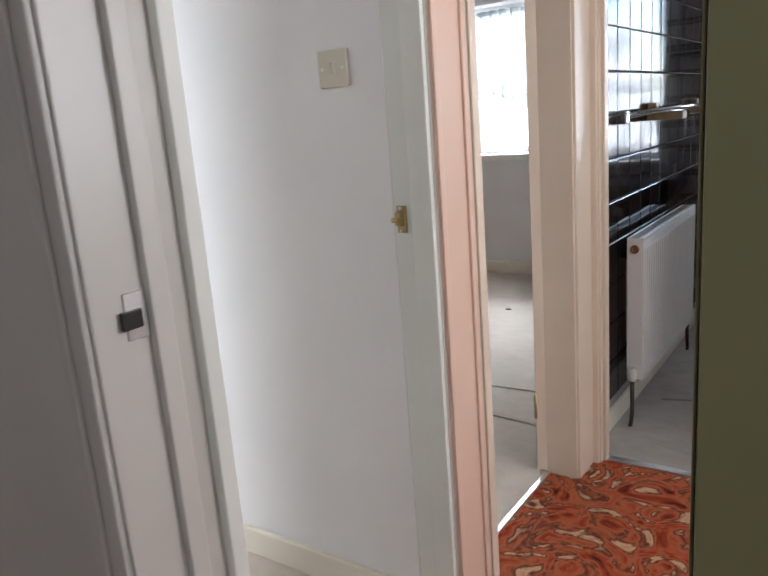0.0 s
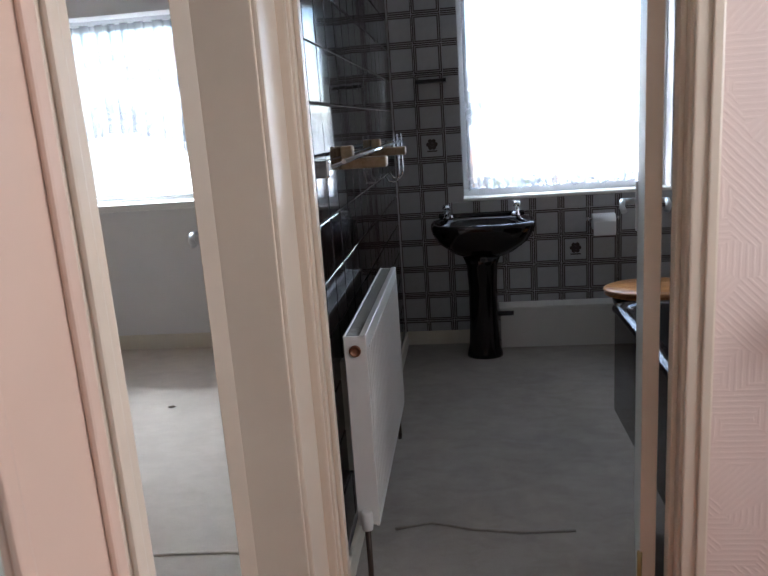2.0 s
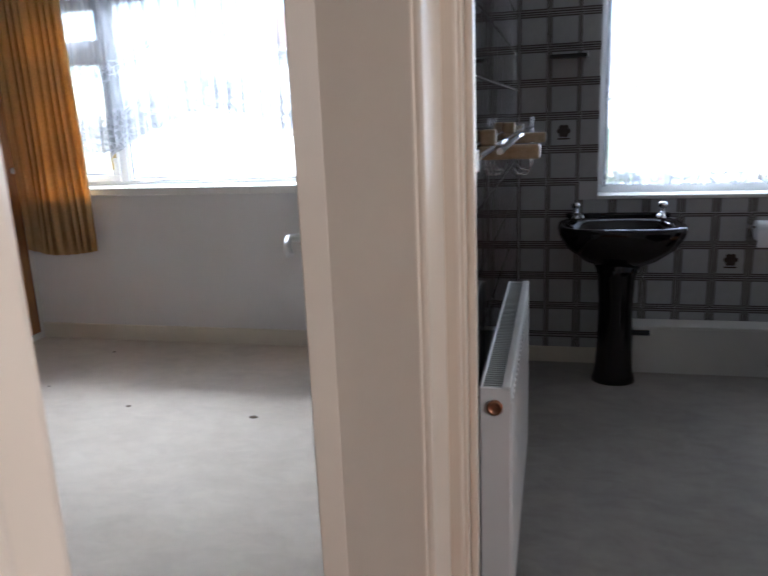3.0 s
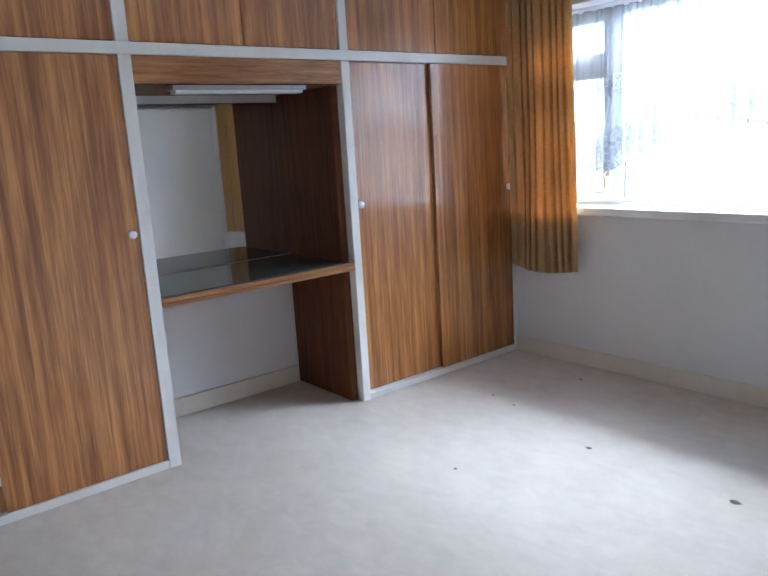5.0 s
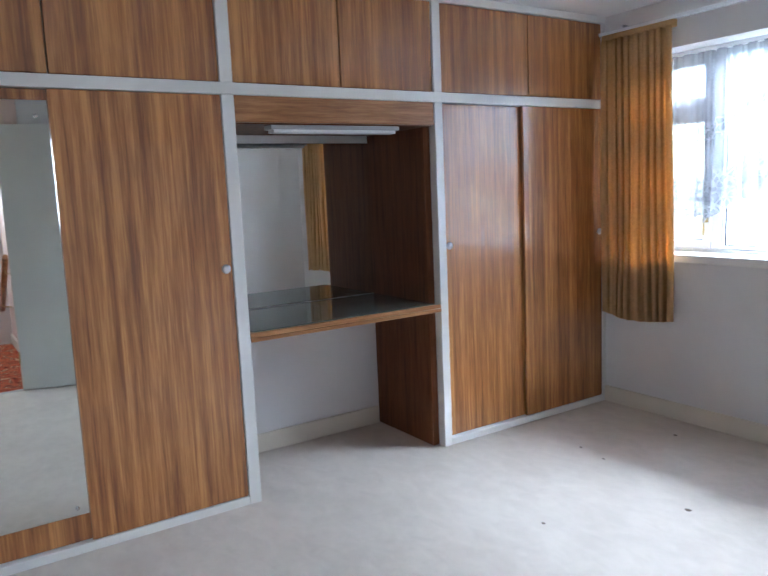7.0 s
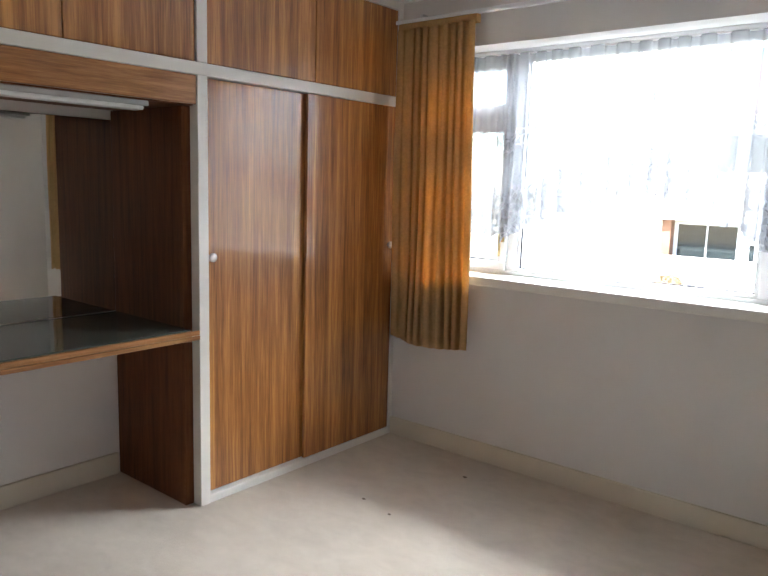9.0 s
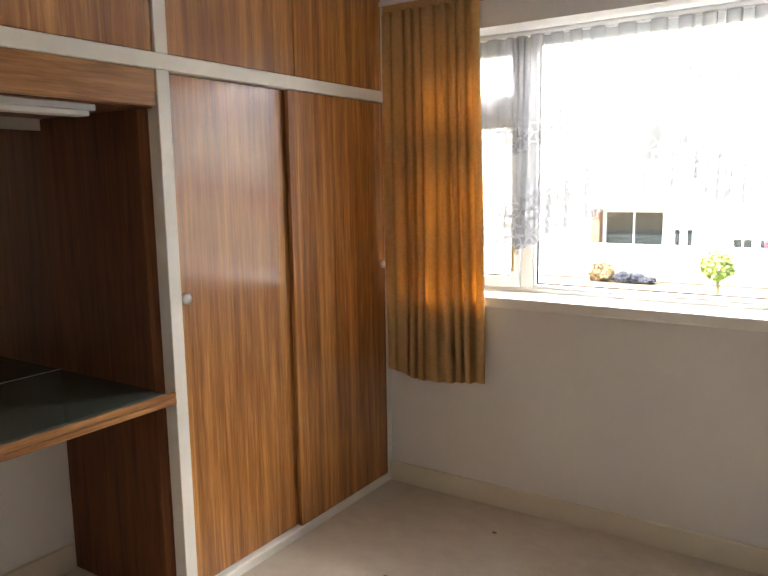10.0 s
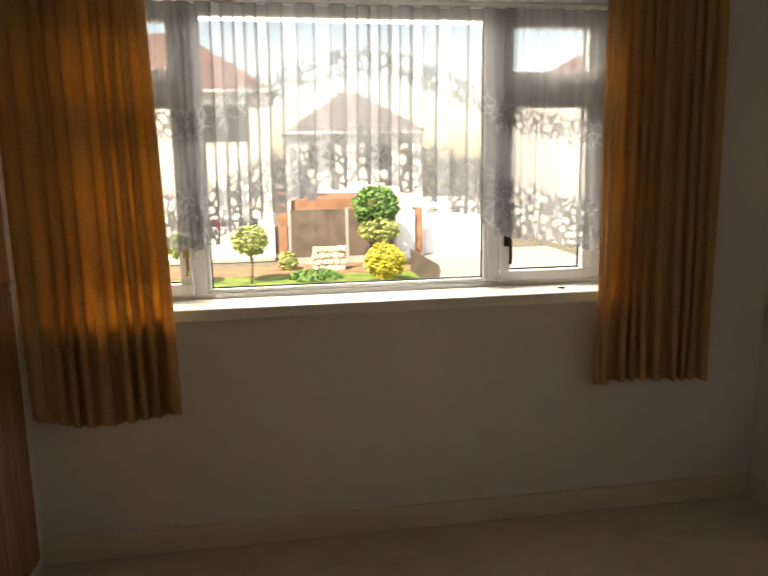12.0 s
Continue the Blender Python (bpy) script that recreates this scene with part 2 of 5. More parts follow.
def emboss(m):
    v = coords(m, (1, 1, 1))
    cell = node(m, "ShaderNodeTexVoronoi", Scale=13.0)
    link(m, v, cell.inputs["Vector"])
    sepc = node(m, "ShaderNodeSeparateColor")
    link(m, cell.outputs["Color"], sepc.inputs[0])
    rot = node(m, "ShaderNodeVectorRotate")
    rot.rotation_type = "Y_AXIS"
    st = node(m, "ShaderNodeMath")
    st.operation = "SNAP"
    st.inputs[1].default_value = 0.25
    link(m, sepc.outputs[0], st.inputs[0])
    ang = node(m, "ShaderNodeMath")
    ang.operation = "MULTIPLY"
    ang.inputs[1].default_value = 3.1416
    link(m, st.outputs[0], ang.inputs[0])
    link(m, v, rot.inputs["Vector"])
    link(m, ang.outputs[0], rot.inputs["Angle"])
    wv = node(m, "ShaderNodeTexWave", Scale=24.0, Distortion=1.5, Detail=2.0)
    wv.inputs["Detail Scale"].default_value = 2.0
    link(m, rot.outputs[0], wv.inputs["Vector"])
    r = ramp(m, wv.outputs["Fac"], [(0.55, (0, 0, 0)), (0.8, (1, 1, 1))])
    bump(m, r, 0.22, 0.0025)
    n = node(m, "ShaderNodeTexNoise", Scale=1.5, Detail=4.0)
    link(m, v, n.inputs["Vector"])
    link(m, ramp(m, n.outputs["Fac"], [(0.3, (0.72, 0.56, 0.49)), (0.7, (0.80, 0.64, 0.57))]), bsdf(m).inputs["Base Color"])


emboss(M_PAPERWALL)


def cloth(name, color, trans, amount):
    m = mat(name, color, 0.9, 0.0, 0.1)
    b = bsdf(m)
    tr = node(m, "ShaderNodeBsdfTranslucent", Color=(*trans, 1))
    mix = node(m, "ShaderNodeMixShader", Fac=amount)
    link(m, b.outputs[0], mix.inputs[1])
    link(m, tr.outputs[0], mix.inputs[2])
    out = m.node_tree.nodes["Material Output"]
    link(m, mix.outputs[0], out.inputs["Surface"])
    v = coords(m)
    n = node(m, "ShaderNodeTexNoise", Scale=70.0, Detail=3.0, Roughness=0.7)
    link(m, v, n.inputs["Vector"])
    link(m, ramp(m, n.outputs["Fac"], [(0.3, tuple(c * 0.92 for c in color)), (0.7, tuple(c * 1.07 for c in color))]), b.inputs["Base Color"])
    link(m, ramp(m, n.outputs["Fac"], [(0.3, tuple(c * 0.85 for c in trans)), (0.7, tuple(min(1, c * 1.12) for c in trans))]), tr.inputs["Color"])
    bump(m, n.outputs["Fac"], 0.3, 0.003)
    return m


M_CURTAIN = cloth("gold_brown_curtain_cloth", (0.50, 0.35, 0.18), (0.95, 0.55, 0.18), 0.34)


def lace_material(name, hem):
    """Sheer net: UV u runs along the cloth in metres, v is the height above the hem in metres."""
    m = mat(name, (0.50, 0.51, 0.54), 0.8, 0.0, 0.1)
    uv = node(m, "ShaderNodeUVMap")
    sep = node(m, "ShaderNodeSeparateXYZ")
    link(m, uv.outputs[0], sep.inputs[0])
    vor = node(m, "ShaderNodeTexVoronoi", Scale=26.0)
    vor.feature = "DISTANCE_TO_EDGE"
    nz = node(m, "ShaderNodeTexNoise", Scale=14.0, Detail=1.0)
    link(m, uv.outputs[0], nz.inputs["Vector"])
    warp = node(m, "ShaderNodeVectorMath")
    warp.operation = "MULTIPLY_ADD"
    warp.inputs[1].default_value = (0.06, 0.06, 0)
    link(m, nz.outputs["Color"], warp.inputs[0])
    link(m, uv.outputs[0], warp.inputs[2])
    link(m, warp.outputs[0], vor.inputs["Vector"])
    lines = ramp(m, vor.outputs["Distance"], [(0.0, (1, 1, 1)), (0.09, (1, 1, 1)), (0.14, (0, 0, 0))])
    band = ramp(m, sep.outputs["Y"], [(0.0, (1, 1, 1)), (hem * 0.8, (1, 1, 1)), (hem, (0, 0, 0)), (0.40, (0, 0, 0)), (0.42, (0.8, 0.8, 0.8)), (0.50, (0.8, 0.8, 0.8)), (0.52, (0, 0, 0))])
    mul = node(m, "ShaderNodeMath")
    mul.operation = "MULTIPLY"
    link(m, lines, mul.inputs[0])
    link(m, band, mul.inputs[1])
    fac = node(m, "ShaderNodeMapRange")
    fac.inputs["To Min"].default_value, fac.inputs["To Max"].default_value = 0.50, 0.96
    link(m, mul.outputs[0], fac.inputs["Value"])
    b = bsdf(m)
    tl = node(m, "ShaderNodeBsdfTranslucent", Color=(0.25, 0.26, 0.28, 1))
    mx0 = node(m, "ShaderNodeMixShader", Fac=0.5)
    link(m, b.outputs[0], mx0.inputs[1])
    link(m, tl.outputs[0], mx0.inputs[2])
    tp = node(m, "ShaderNodeBsdfTransparent")
    mx = node(m, "ShaderNodeMixShader")
    link(m, fac.outputs["Result"], mx.inputs[0])
    link(m, tp.outputs[0], mx.inputs[1])
    link(m, mx0.outputs[0], mx.inputs[2])
    link(m, mx.outputs[0], m.node_tree.nodes["Material Output"].inputs["Surface"])
    return m


M_LACE = lace_material("white_lace_net", 0.24)
M_NET = lace_material("white_plain_net", 0.08)


# ---- mesh helpers ----
def add_box(bm, lo, hi, bevel=0.0, segs=1):
    r = bmesh.ops.create_cube(bm, size=1.0, matrix=Matrix.LocRotScale([(a + b) / 2 for a, b in zip(lo, hi)], None, [abs(b - a) for a, b in zip(lo, hi)]))
    if bevel > 0:
        edges = list({e for v in r["verts"] for e in v.link_edges})
        bmesh.ops.bevel(bm, geom=edges, offset=bevel, segments=segs, affect="EDGES", profile=0.6)
    return bm


def boxes(*items, bevel=0.0, segs=1):
    bm = bmesh.new()
    for lo, hi in items:
        add_box(bm, lo, hi, bevel, segs)
    return bm


def tube(bm, pts, radius, sides=12):
    """A round bar along the points."""
    pts = [Vector(p) for p in pts]
    rings = []
    for i, p in enumerate(pts):
        d = (pts[min(i + 1, len(pts) - 1)] - pts[max(i - 1, 0)]).normalized()
        side = d.orthogonal().normalized() if i == 0 else (rings[-1][1] - d * rings[-1][1].dot(d)).normalized()
        up = d.cross(side)
        ring = [bm.verts.new(p + (side * math.cos(a) + up * math.sin(a)) * radius) for a in [2 * math.pi * k / sides for k in range(sides)]]
        rings.append((ring, side))
    for (a, _), (b, _) in zip(rings, rings[1:]):
        for k in range(sides):
            bm.faces.new((a[k], a[(k + 1) % sides], b[(k + 1) % sides], b[k])).smooth = True
    bm.faces.new(list(reversed(rings[0][0])))
    bm.faces.new(rings[-1][0])
    return bm


def lathe(bm, profile, m=None, sides=28, squash=(1, 1)):
    """Turn a profile of (radius, height) about the upright axis, then pose it by m."""
    m = m or Matrix()
    rings = [[bm.verts.new(m @ Vector((r * squash[0] * math.cos(2 * math.pi * k / sides), r * squash[1] * math.sin(2 * math.pi * k / sides), h))) for k in range(sides)] for r, h in profile]
    for a, b in zip(rings, rings[1:]):
        for k in range(sides):
            bm.faces.new((a[k], a[(k + 1) % sides], b[(k + 1) % sides], b[k])).smooth = True
    bm.faces.new(list(reversed(rings[0])))
    bm.faces.new(rings[-1])
    return bm


def finish(name, bm, material):
    bmesh.ops.recalc_face_normals(bm, faces=bm.faces)
    me = bpy.data.meshes.new(name)
    bm.to_mesh(me)
    bm.free()
    me.materials.append(material)
    return me


def part(name, bm, material, parent, label=""):
    ob = new(name, finish(name, bm, material))
    ob.parent = parent
    return tagged(ob, label)


def thing(name, bm, material, label, category, group="", kind=""):
    return tagged(new(name, finish(name, bm, material)), label, category, group, kind)


def holder(name, place, label, category, group="", kind=""):
    ob = new(name)
    ob.location = place
    return tagged(ob, label, category, group, kind)


def fixed(name, bm, material, label, category="wall"):
    return thing(name, bm, material, label, category, kind="structure")


def local(ob):
    """Puts a thing's parts, built in world places, under an Empty that stands elsewhere."""
    bpy.context.view_layer.update()
    inv = Matrix.Translation(ob.location).inverted()
    for c in ob.children:
        c.matrix_parent_inverse = inv
    return ob


# ---- structure ----
CEIL = 2.36
WX0, WX1, WZ0, WZ1 = 0.13, 2.31, 0.945, 2.10      # bedroom window opening
fixed("wall_north", boxes(((-0.75, 0, -0.2), (3.0, 0.28, WZ0)), ((-0.75, 0, WZ1), (3.0, 0.28, CEIL)), ((-0.75, 0, WZ0), (WX0, 0.28, WZ1)), ((WX1, 0, WZ0), (3.0, 0.28, WZ1))), M_WALL, "white plastered window wall of the bedroom")
fixed("wall_west", boxes(((-0.75, -3.9, -0.2), (-0.60, 0, CEIL))), M_WALL, "white embossed wall behind the fitted wardrobe")
fixed("wall_bedroom_south", boxes(((-0.75, -3.89, -0.2), (2.9755, -3.80, CEIL))), M_WALL, "white painted partition beside the bedroom door")
fixed("wall_partition", boxes(((2.97, -2.858, -0.2), (3.052, -0.002, CEIL))), M_WALL, "white partition between bedroom and bathroom")
fixed("wall_landing_west", boxes(((2.98, -3.70, 2.03), (3.09, -2.86, CEIL)), ((2.98, -2.985, -0.2), (3.085, -2.862, 2.03)), ((2.98, -3.862, -0.2), (3.09, -3.692, 2.03)), ((2.98, -4.60, 2.03), (3.09, -3.70, CEIL))), M_PAPERWALL, "peach papered landing wall with two doorways")
fixed("wall_corner", boxes(((2.98, -4.659, -0.2), (3.075, -4.60, CEIL))), M_FRONT, "grey-white corner between two doorways")
fixed("wall_bath_south", boxes(((3.054, -2.855, -0.2), (3.10, -2.76, CEIL)), ((3.10, -2.855, 2.03), (3.93, -2.76, CEIL)), ((3.93, -2.855, -0.2), (5.25, -2.76, CEIL))), M_PAPERWALL, "peach embossed papered wall beside the bathroom door")
BX0, BX1, BZ0, BZ1 = 3.458, 4.638, 0.885, 2.10
fixed("wall_bath_north", boxes(((3.002, -0.078, -0.2), (4.95, 0.28, BZ0)), ((3.002, -0.078, BZ1), (4.95, 0.28, CEIL)), ((3.002, -0.078, BZ0), (BX0, 0.28, BZ1)), ((BX1, -0.078, BZ0), (4.95, 0.28, BZ1))), M_GROUT2, "bathroom window wall under the pale tiles")
fixed("wall_bath_east", boxes(((4.80, -2.76, -0.2), (4.95, -0.078, CEIL))), M_GROUT2, "pale bathroom wall beside the bath")
fixed("wall_front", boxes(((1.9, -4.78, -0.2), (3.08, -4.66, CEIL)), ((3.08, -4.78, 2.03), (3.85, -4.66, CEIL)), ((3.85, -4.78, -0.2), (6.2, -4.66, CEIL))), M_FRONT, "grey-white wall round the front bedroom doorway")
fixed("wall_landing_east", boxes(((5.15, -4.66, -0.2), (5.25, -2.855, CEIL))), M_WALL, "white end wall of the landing")
fixed("wall_front_room", boxes(((2.2, -8.1, -0.2), (6.2, -8.0, CEIL)), ((2.2, -8.0, -0.2), (2.3, -4.78, CEIL)), ((6.1, -8.0, -0.2), (6.2, -4.78, CEIL))), M_FRONT, "plain pale walls of the front bedroom")
fixed("wall_box_room", boxes(((0.3, -6.5, -0.2), (2.2, -6.4, CEIL)), ((0.2, -6.5, -0.2), (0.3, -3.89, CEIL))), M_WALL, "plain white walls of the box room")
fixed("ceiling", boxes(((-0.8, -8.2, CEIL), (6.3, 0.3, CEIL + 0.15))), M_CEIL, "white plastered ceiling", "ceiling")
fixed("floor_bedroom", boxes(((-0.75, -3.89, -0.2), (2.985, 0, 0))), M_CARPET, "worn plain beige bedroom carpet with marks", "floor")
fixed("floor_bathroom", boxes(((3.05, -2.80, -0.2), (4.80, -0.07, 0))), M_BCARPET, "worn grey-beige bathroom carpet", "floor")
fixed("floor_landing", boxes(((2.985, -4.72, -0.2), (5.15, -2.80, 0))), M_FLORAL, "red and orange swirling floral landing carpet", "floor")
fixed("floor_front", boxes(((2.2, -8.0, -0.2), (6.2, -4.72, -0.001))), M_FLORAL, "patterned red carpet of the front bedroom", "floor")
fixed("floor_box_room", boxes(((0.2, -6.5, -0.2), (2.985, -3.89, -0.002))), M_CARPET, "plain beige carpet of the box room", "floor")


def skirting(name, lo, hi, top=0.10):
    bm = bmesh.new()
    add_box(bm, (*lo, 0.0), (*hi, top), 0.006, 2)
    return fixed(name, bm, M_SKIRT, "cream gloss painted skirting board", "skirting")


skirting("baseboard_north", (0.0, -0.018), (2.97, 0.0))
skirting("baseboard_east", (2.952, -2.86), (2.97, -0.018))
skirting("baseboard_south", (0.02, -3.80), (2.93, -3.782))
skirting("baseboard_recess", (-0.60, -2.37), (-0.582, -1.36), 0.105)
skirting("baseboard_bath", (3.07, -0.108), (3.64, -0.090), 0.085)
skirting("baseboard_bath_west", (3.064, -2.72), (3.080, -0.108), 0.085)
skirting("baseboard_box_room", (0.3, -3.908), (2.95, -3.89), 0.09)
skirting("baseboard_landing", (3.97, -2.873), (5.15, -2.855), 0.10)


# ---- door frames ----
WIDE = {("door_frame_bedroom", 1, 1): 0.148}
BEADS = {("door_frame_bedroom", -1), ("door_frame_bathroom", 1), ("door_frame_front", -1)}


def door_frame(name, axis, plane0, plane1, a0, a1, material, label, faces=(1, 1)):
    """Lining, stop and architraves round an opening from a0 to a1; axis 'x': the wall's face looks along x."""
    top = 2.0
    fr = holder(name, (0, 0, 0), label, "door frame", kind="structure")

    def put(nm, lo, hi, bv=0.003):
        (p0, q0, z0), (p1, q1, z1) = lo, hi
        bm = bmesh.new()
        if axis == "x":
            add_box(bm, (p0, q0, z0), (p1, q1, z1), bv, 2)
        else:
            add_box(bm, (q0, p0, z0), (q1, p1, z1), bv, 2)
        return part(nm, bm, material, fr)

    put("lining", (plane0 - 0.004, a0 - 0.03, 0), (plane1 + 0.004, a0, top + 0.03))
    put("lining", (plane0 - 0.004, a1, 0), (plane1 + 0.004, a1 + 0.03, top + 0.03))
    put("lining", (plane0 - 0.004, a0, top), (plane1 + 0.004, a1, top + 0.03))
    for side, f in ((plane0, faces[0]), (plane1, faces[1])):
        if not f:
            continue
        s = -1 if side == plane0 else 1
        for e, w in ((a0, -1), (a1, 1)):
            lo, hi = sorted((e + w * 0.006, e + w * WIDE.get((name, w, s), 0.062)))
            i0, i1 = sorted((side, side + s * 0.014))
            put("architrave", (i0, lo, 0), (i1, hi, top + 0.062), 0.005)
            if (name, w) not in BEADS:
                continue
            lo2, hi2 = sorted((e + w * 0.036, e + w * 0.058))
            j0, j1 = sorted((side + s * 0.014, side + s * 0.022))
            put("architrave_bead", (j0, lo2, 0), (j1, hi2, top + 0.05), 0.004)
        i0, i1 = sorted((side, side + s * 0.014))
        put("architrave", (i0, a0 - 0.005, top + 0.006), (i1, a1 + 0.005, top + 0.061), 0.004)
    return fr, put


bed_frame, put_bed = door_frame("door_frame_bedroom", "x", 2.98, 3.09, -3.667, -3.012, M_FRAME, "cream gloss painted bedroom door frame", (1, 1))
put_bed("stop", (3.022, -3.667, 0), (3.060, -3.655, 2.0))
bath_frame, put_bath = door_frame("door_frame_bathroom", "y", -2.855, -2.76, 3.131, 3.902, M_FRAME, "cream gloss painted bathroom door frame", (1, 1))
put_bath("stop", (-2.835, 3.131, 0), (-2.805, 3.143, 2.0))
put_bath("stop", (-2.835, 3.890, 0), (-2.805, 3.902, 2.0))
box_frame, put_box = door_frame("door_frame_box_room", "x", 2.98, 3.09, -4.57, -3.89, M_JAMB, "off-white glossy box room door frame with brass catch", (0, 0))
put_box("stop", (3.035, -3.905, 0), (3.09, -3.89, 2.0))
front_frame, put_front = door_frame("door_frame_front", "y", -4.78, -4.66, 3.108, 3.822, M_FRONT, "grey-white painted front bedroom door frame", (1, 0))
put_front("stop", (-4.700, 3.108, 0), (-4.668, 3.122, 2.0))
put_front("stop", (-4.700, 3.806, 0), (-4.668, 3.822, 2.0))
# added boards that give the right of the doorway its plain dark olive colour
fixed("trim_front_reveal", boxes(((3.8032, -4.702, 0.0), (3.8056, -4.664, 1.998)), ((3.826, -4.803, 0.0), (4.15, -4.7965, 2.04)), bevel=0.0008), M_OLIVE, "added plain dark olive boards beside the front bedroom doorway", "trim")

fixed("trim_pier", boxes(((3.0905, -3.888, 0.0), (3.100, -3.732, 2.06)), bevel=0.003, segs=2), M_PEACH, "salmon gloss board between the two doorways", "trim")

for y0, y1 in ((-3.888, -3.868), (-3.756, -3.734)):
    fixed("trim_pier_bead", boxes(((3.1002, y0, 0.0), (3.108, y1, 2.06)), bevel=0.004, segs=2), M_PEACH, "raised salmon gloss moulding between the two doorways", "trim")

# strike plate on the front door frame
keep = holder("strike_plate", (3.108, -4.72, 1.08), "blackened metal strike plate on the door lining", "door hardware")
part("plate", boxes(((3.106, -4.735, 1.05), (3.111, -4.702, 1.115)), bevel=0.001), M_ALU, keep, "dull metal plate")
part("lip", boxes(((3.110, -4.745, 1.066), (3.116, -4.712, 1.092)), bevel=0.002, segs=2), M_BLACK, keep, "black curved lip")
local(keep)

# brass roller catch on the box room frame
catch = holder("roller_catch", (3.0, -3.895, 1.08), "small brass roller catch on the off-white frame", "door hardware")
part("plate", boxes(((2.988, -3.896, 1.048), (3.012, -3.889, 1.112)), bevel=0.001), M_BRASS, catch)
part("housing", boxes(((2.992, -3.912, 1.066), (3.008, -3.895, 1.098)), bevel=0.003, segs=2), M_BRASS, catch)
_b = bmesh.new()
tube(_b, [(2.984, -3.910, 1.080), (3.004, -3.910, 1.080)], 0.006)
part("roller", _b, M_BRASS, catch, "shiny brass roller")
for z in (1.054, 1.106):
    _b = bmesh.new()
    tube(_b, [(3.0, -3.900, z), (3.0, -3.895, z)], 0.004, 8)
    part("screw", _b, M_ALU, catch)
local(catch)

# light switch on the box room wall
sw = holder("light_switch", (2.84, -3.90, 1.435), "aged cream single light switch on the white wall", "light switch")
part("plate", boxes(((2.797, -3.901, 1.392), (2.883, -3.890, 1.478)), bevel=0.004, segs=2), M_SWITCH, sw)
part("rocker", boxes(((2.833, -3.908, 1.422), (2.847, -3.900, 1.450)), bevel=0.003, segs=2), M_SWITCH, sw)
for x in (2.810, 2.870):
    _b = bmesh.new()
    tube(_b, [(x, -3.903, 1.435), (x, -3.8995, 1.435)], 0.004, 8)
    part("screw", _b, M_ALU, sw)
local(sw)

# threshold bar
fixed("threshold_bedroom", boxes(((2.972, -3.665, 0.0), (2.994, -3.014, 0.007)), bevel=0.003, segs=2), M_ALU, "aluminium carpet bar in the bedroom doorway", "threshold")
fixed("threshold_bathroom", boxes(((3.133, -2.83, 0.0), (3.900, -2.795, 0.007)), bevel=0.003, segs=2), M_ALU, "aluminium carpet bar in the bathroom doorway", "threshold")


# ---- doors ----
def door_leaf(name, hinge, angle, width, face, label, skin=False):
    """A flush leaf hinged at a corner; its own x runs from hinge to lock edge, and face tells where its thickness lies."""
    d = holder(name, hinge, label, "door")
    d.rotation_euler = (0, 0, radians(angle))
    y0, y1 = (0, 0.036) if face > 0 else (-0.036, 0)
    part("leaf", boxes(((0.0, y0, 0.008), (width, y1, 1.985)), bevel=0.003, segs=2), M_DOOR, d)
    part("edge_lipping", boxes(((-0.004, y0 + 0.0005, 0.010), (-0.0002, y1 - 0.0005, 1.983)), bevel=0.001), M_FRAME, d, "cream painted hinge edge")
    if skin:
        part("facing", boxes(((0.0005, y0 - 0.0025, 0.010), (width - 0.0005, y0 - 0.0003, 1.983)), bevel=0.0008), M_FRAME, d, "cream painted landing side")
    for s in (-1, 1):
        yy = y1 if s > 0 else y0
        lo, hi = sorted((yy, yy + s * 0.007))
        plate = part("handle_plate", boxes(((width - 0.075, lo, 0.985), (width - 0.035, hi, 1.135)), bevel=0.002, segs=2), M_ALU, d, "satin aluminium handle plate")
        bm = bmesh.new()
        x0, yo = width - 0.055, yy + s * 0.045
        tube(bm, [(x0, yy + s * 0.004, 1.075), (x0, yo - s * 0.008, 1.075), (x0 - 0.006, yo, 1.075), (x0 - 0.06, yo, 1.073), (x0 - 0.095, yo, 1.068), (x0 - 0.105, yo - s * 0.006, 1.055)], 0.0085)
        part("lever", bm, M_ALU, plate, "curved satin aluminium lever")
    for z in (0.26, 1.72):
        bm = bmesh.new()
        tube(bm, [(-0.004, (y0 + y1) / 2 - face * 0.018, z - 0.045), (-0.004, (y0 + y1) / 2 - face * 0.018, z + 0.045)], 0.006, 10)
        part("hinge", bm, M_BRASS, d, "painted steel butt hinge")
    return d


door_leaf("door_bedroom", (2.946, -3.020, 0), 109, 0.78, -1, "pale grey flush door open into the bedroom", True)
door_leaf("door_bathroom", (3.846, -2.755, 0), 78, 0.70, -1, "pale grey flush door open into the bathroom")

# ---- bedroom window ----
win = holder("window_1", (1.22, 0.17, 1.5), "white upvc three-light window with fanlights", "window", kind="structure")
FY0, FY1 = 0.165, 0.235


def bar(nm, x0, z0, x1, z1, y0=FY0, y1=FY1, parent=None, bv=0.006):
    return part(nm, boxes(((x0, y0, z0), (x1, y1, z1)), bevel=bv, segs=2), M_UPVC, parent or win)


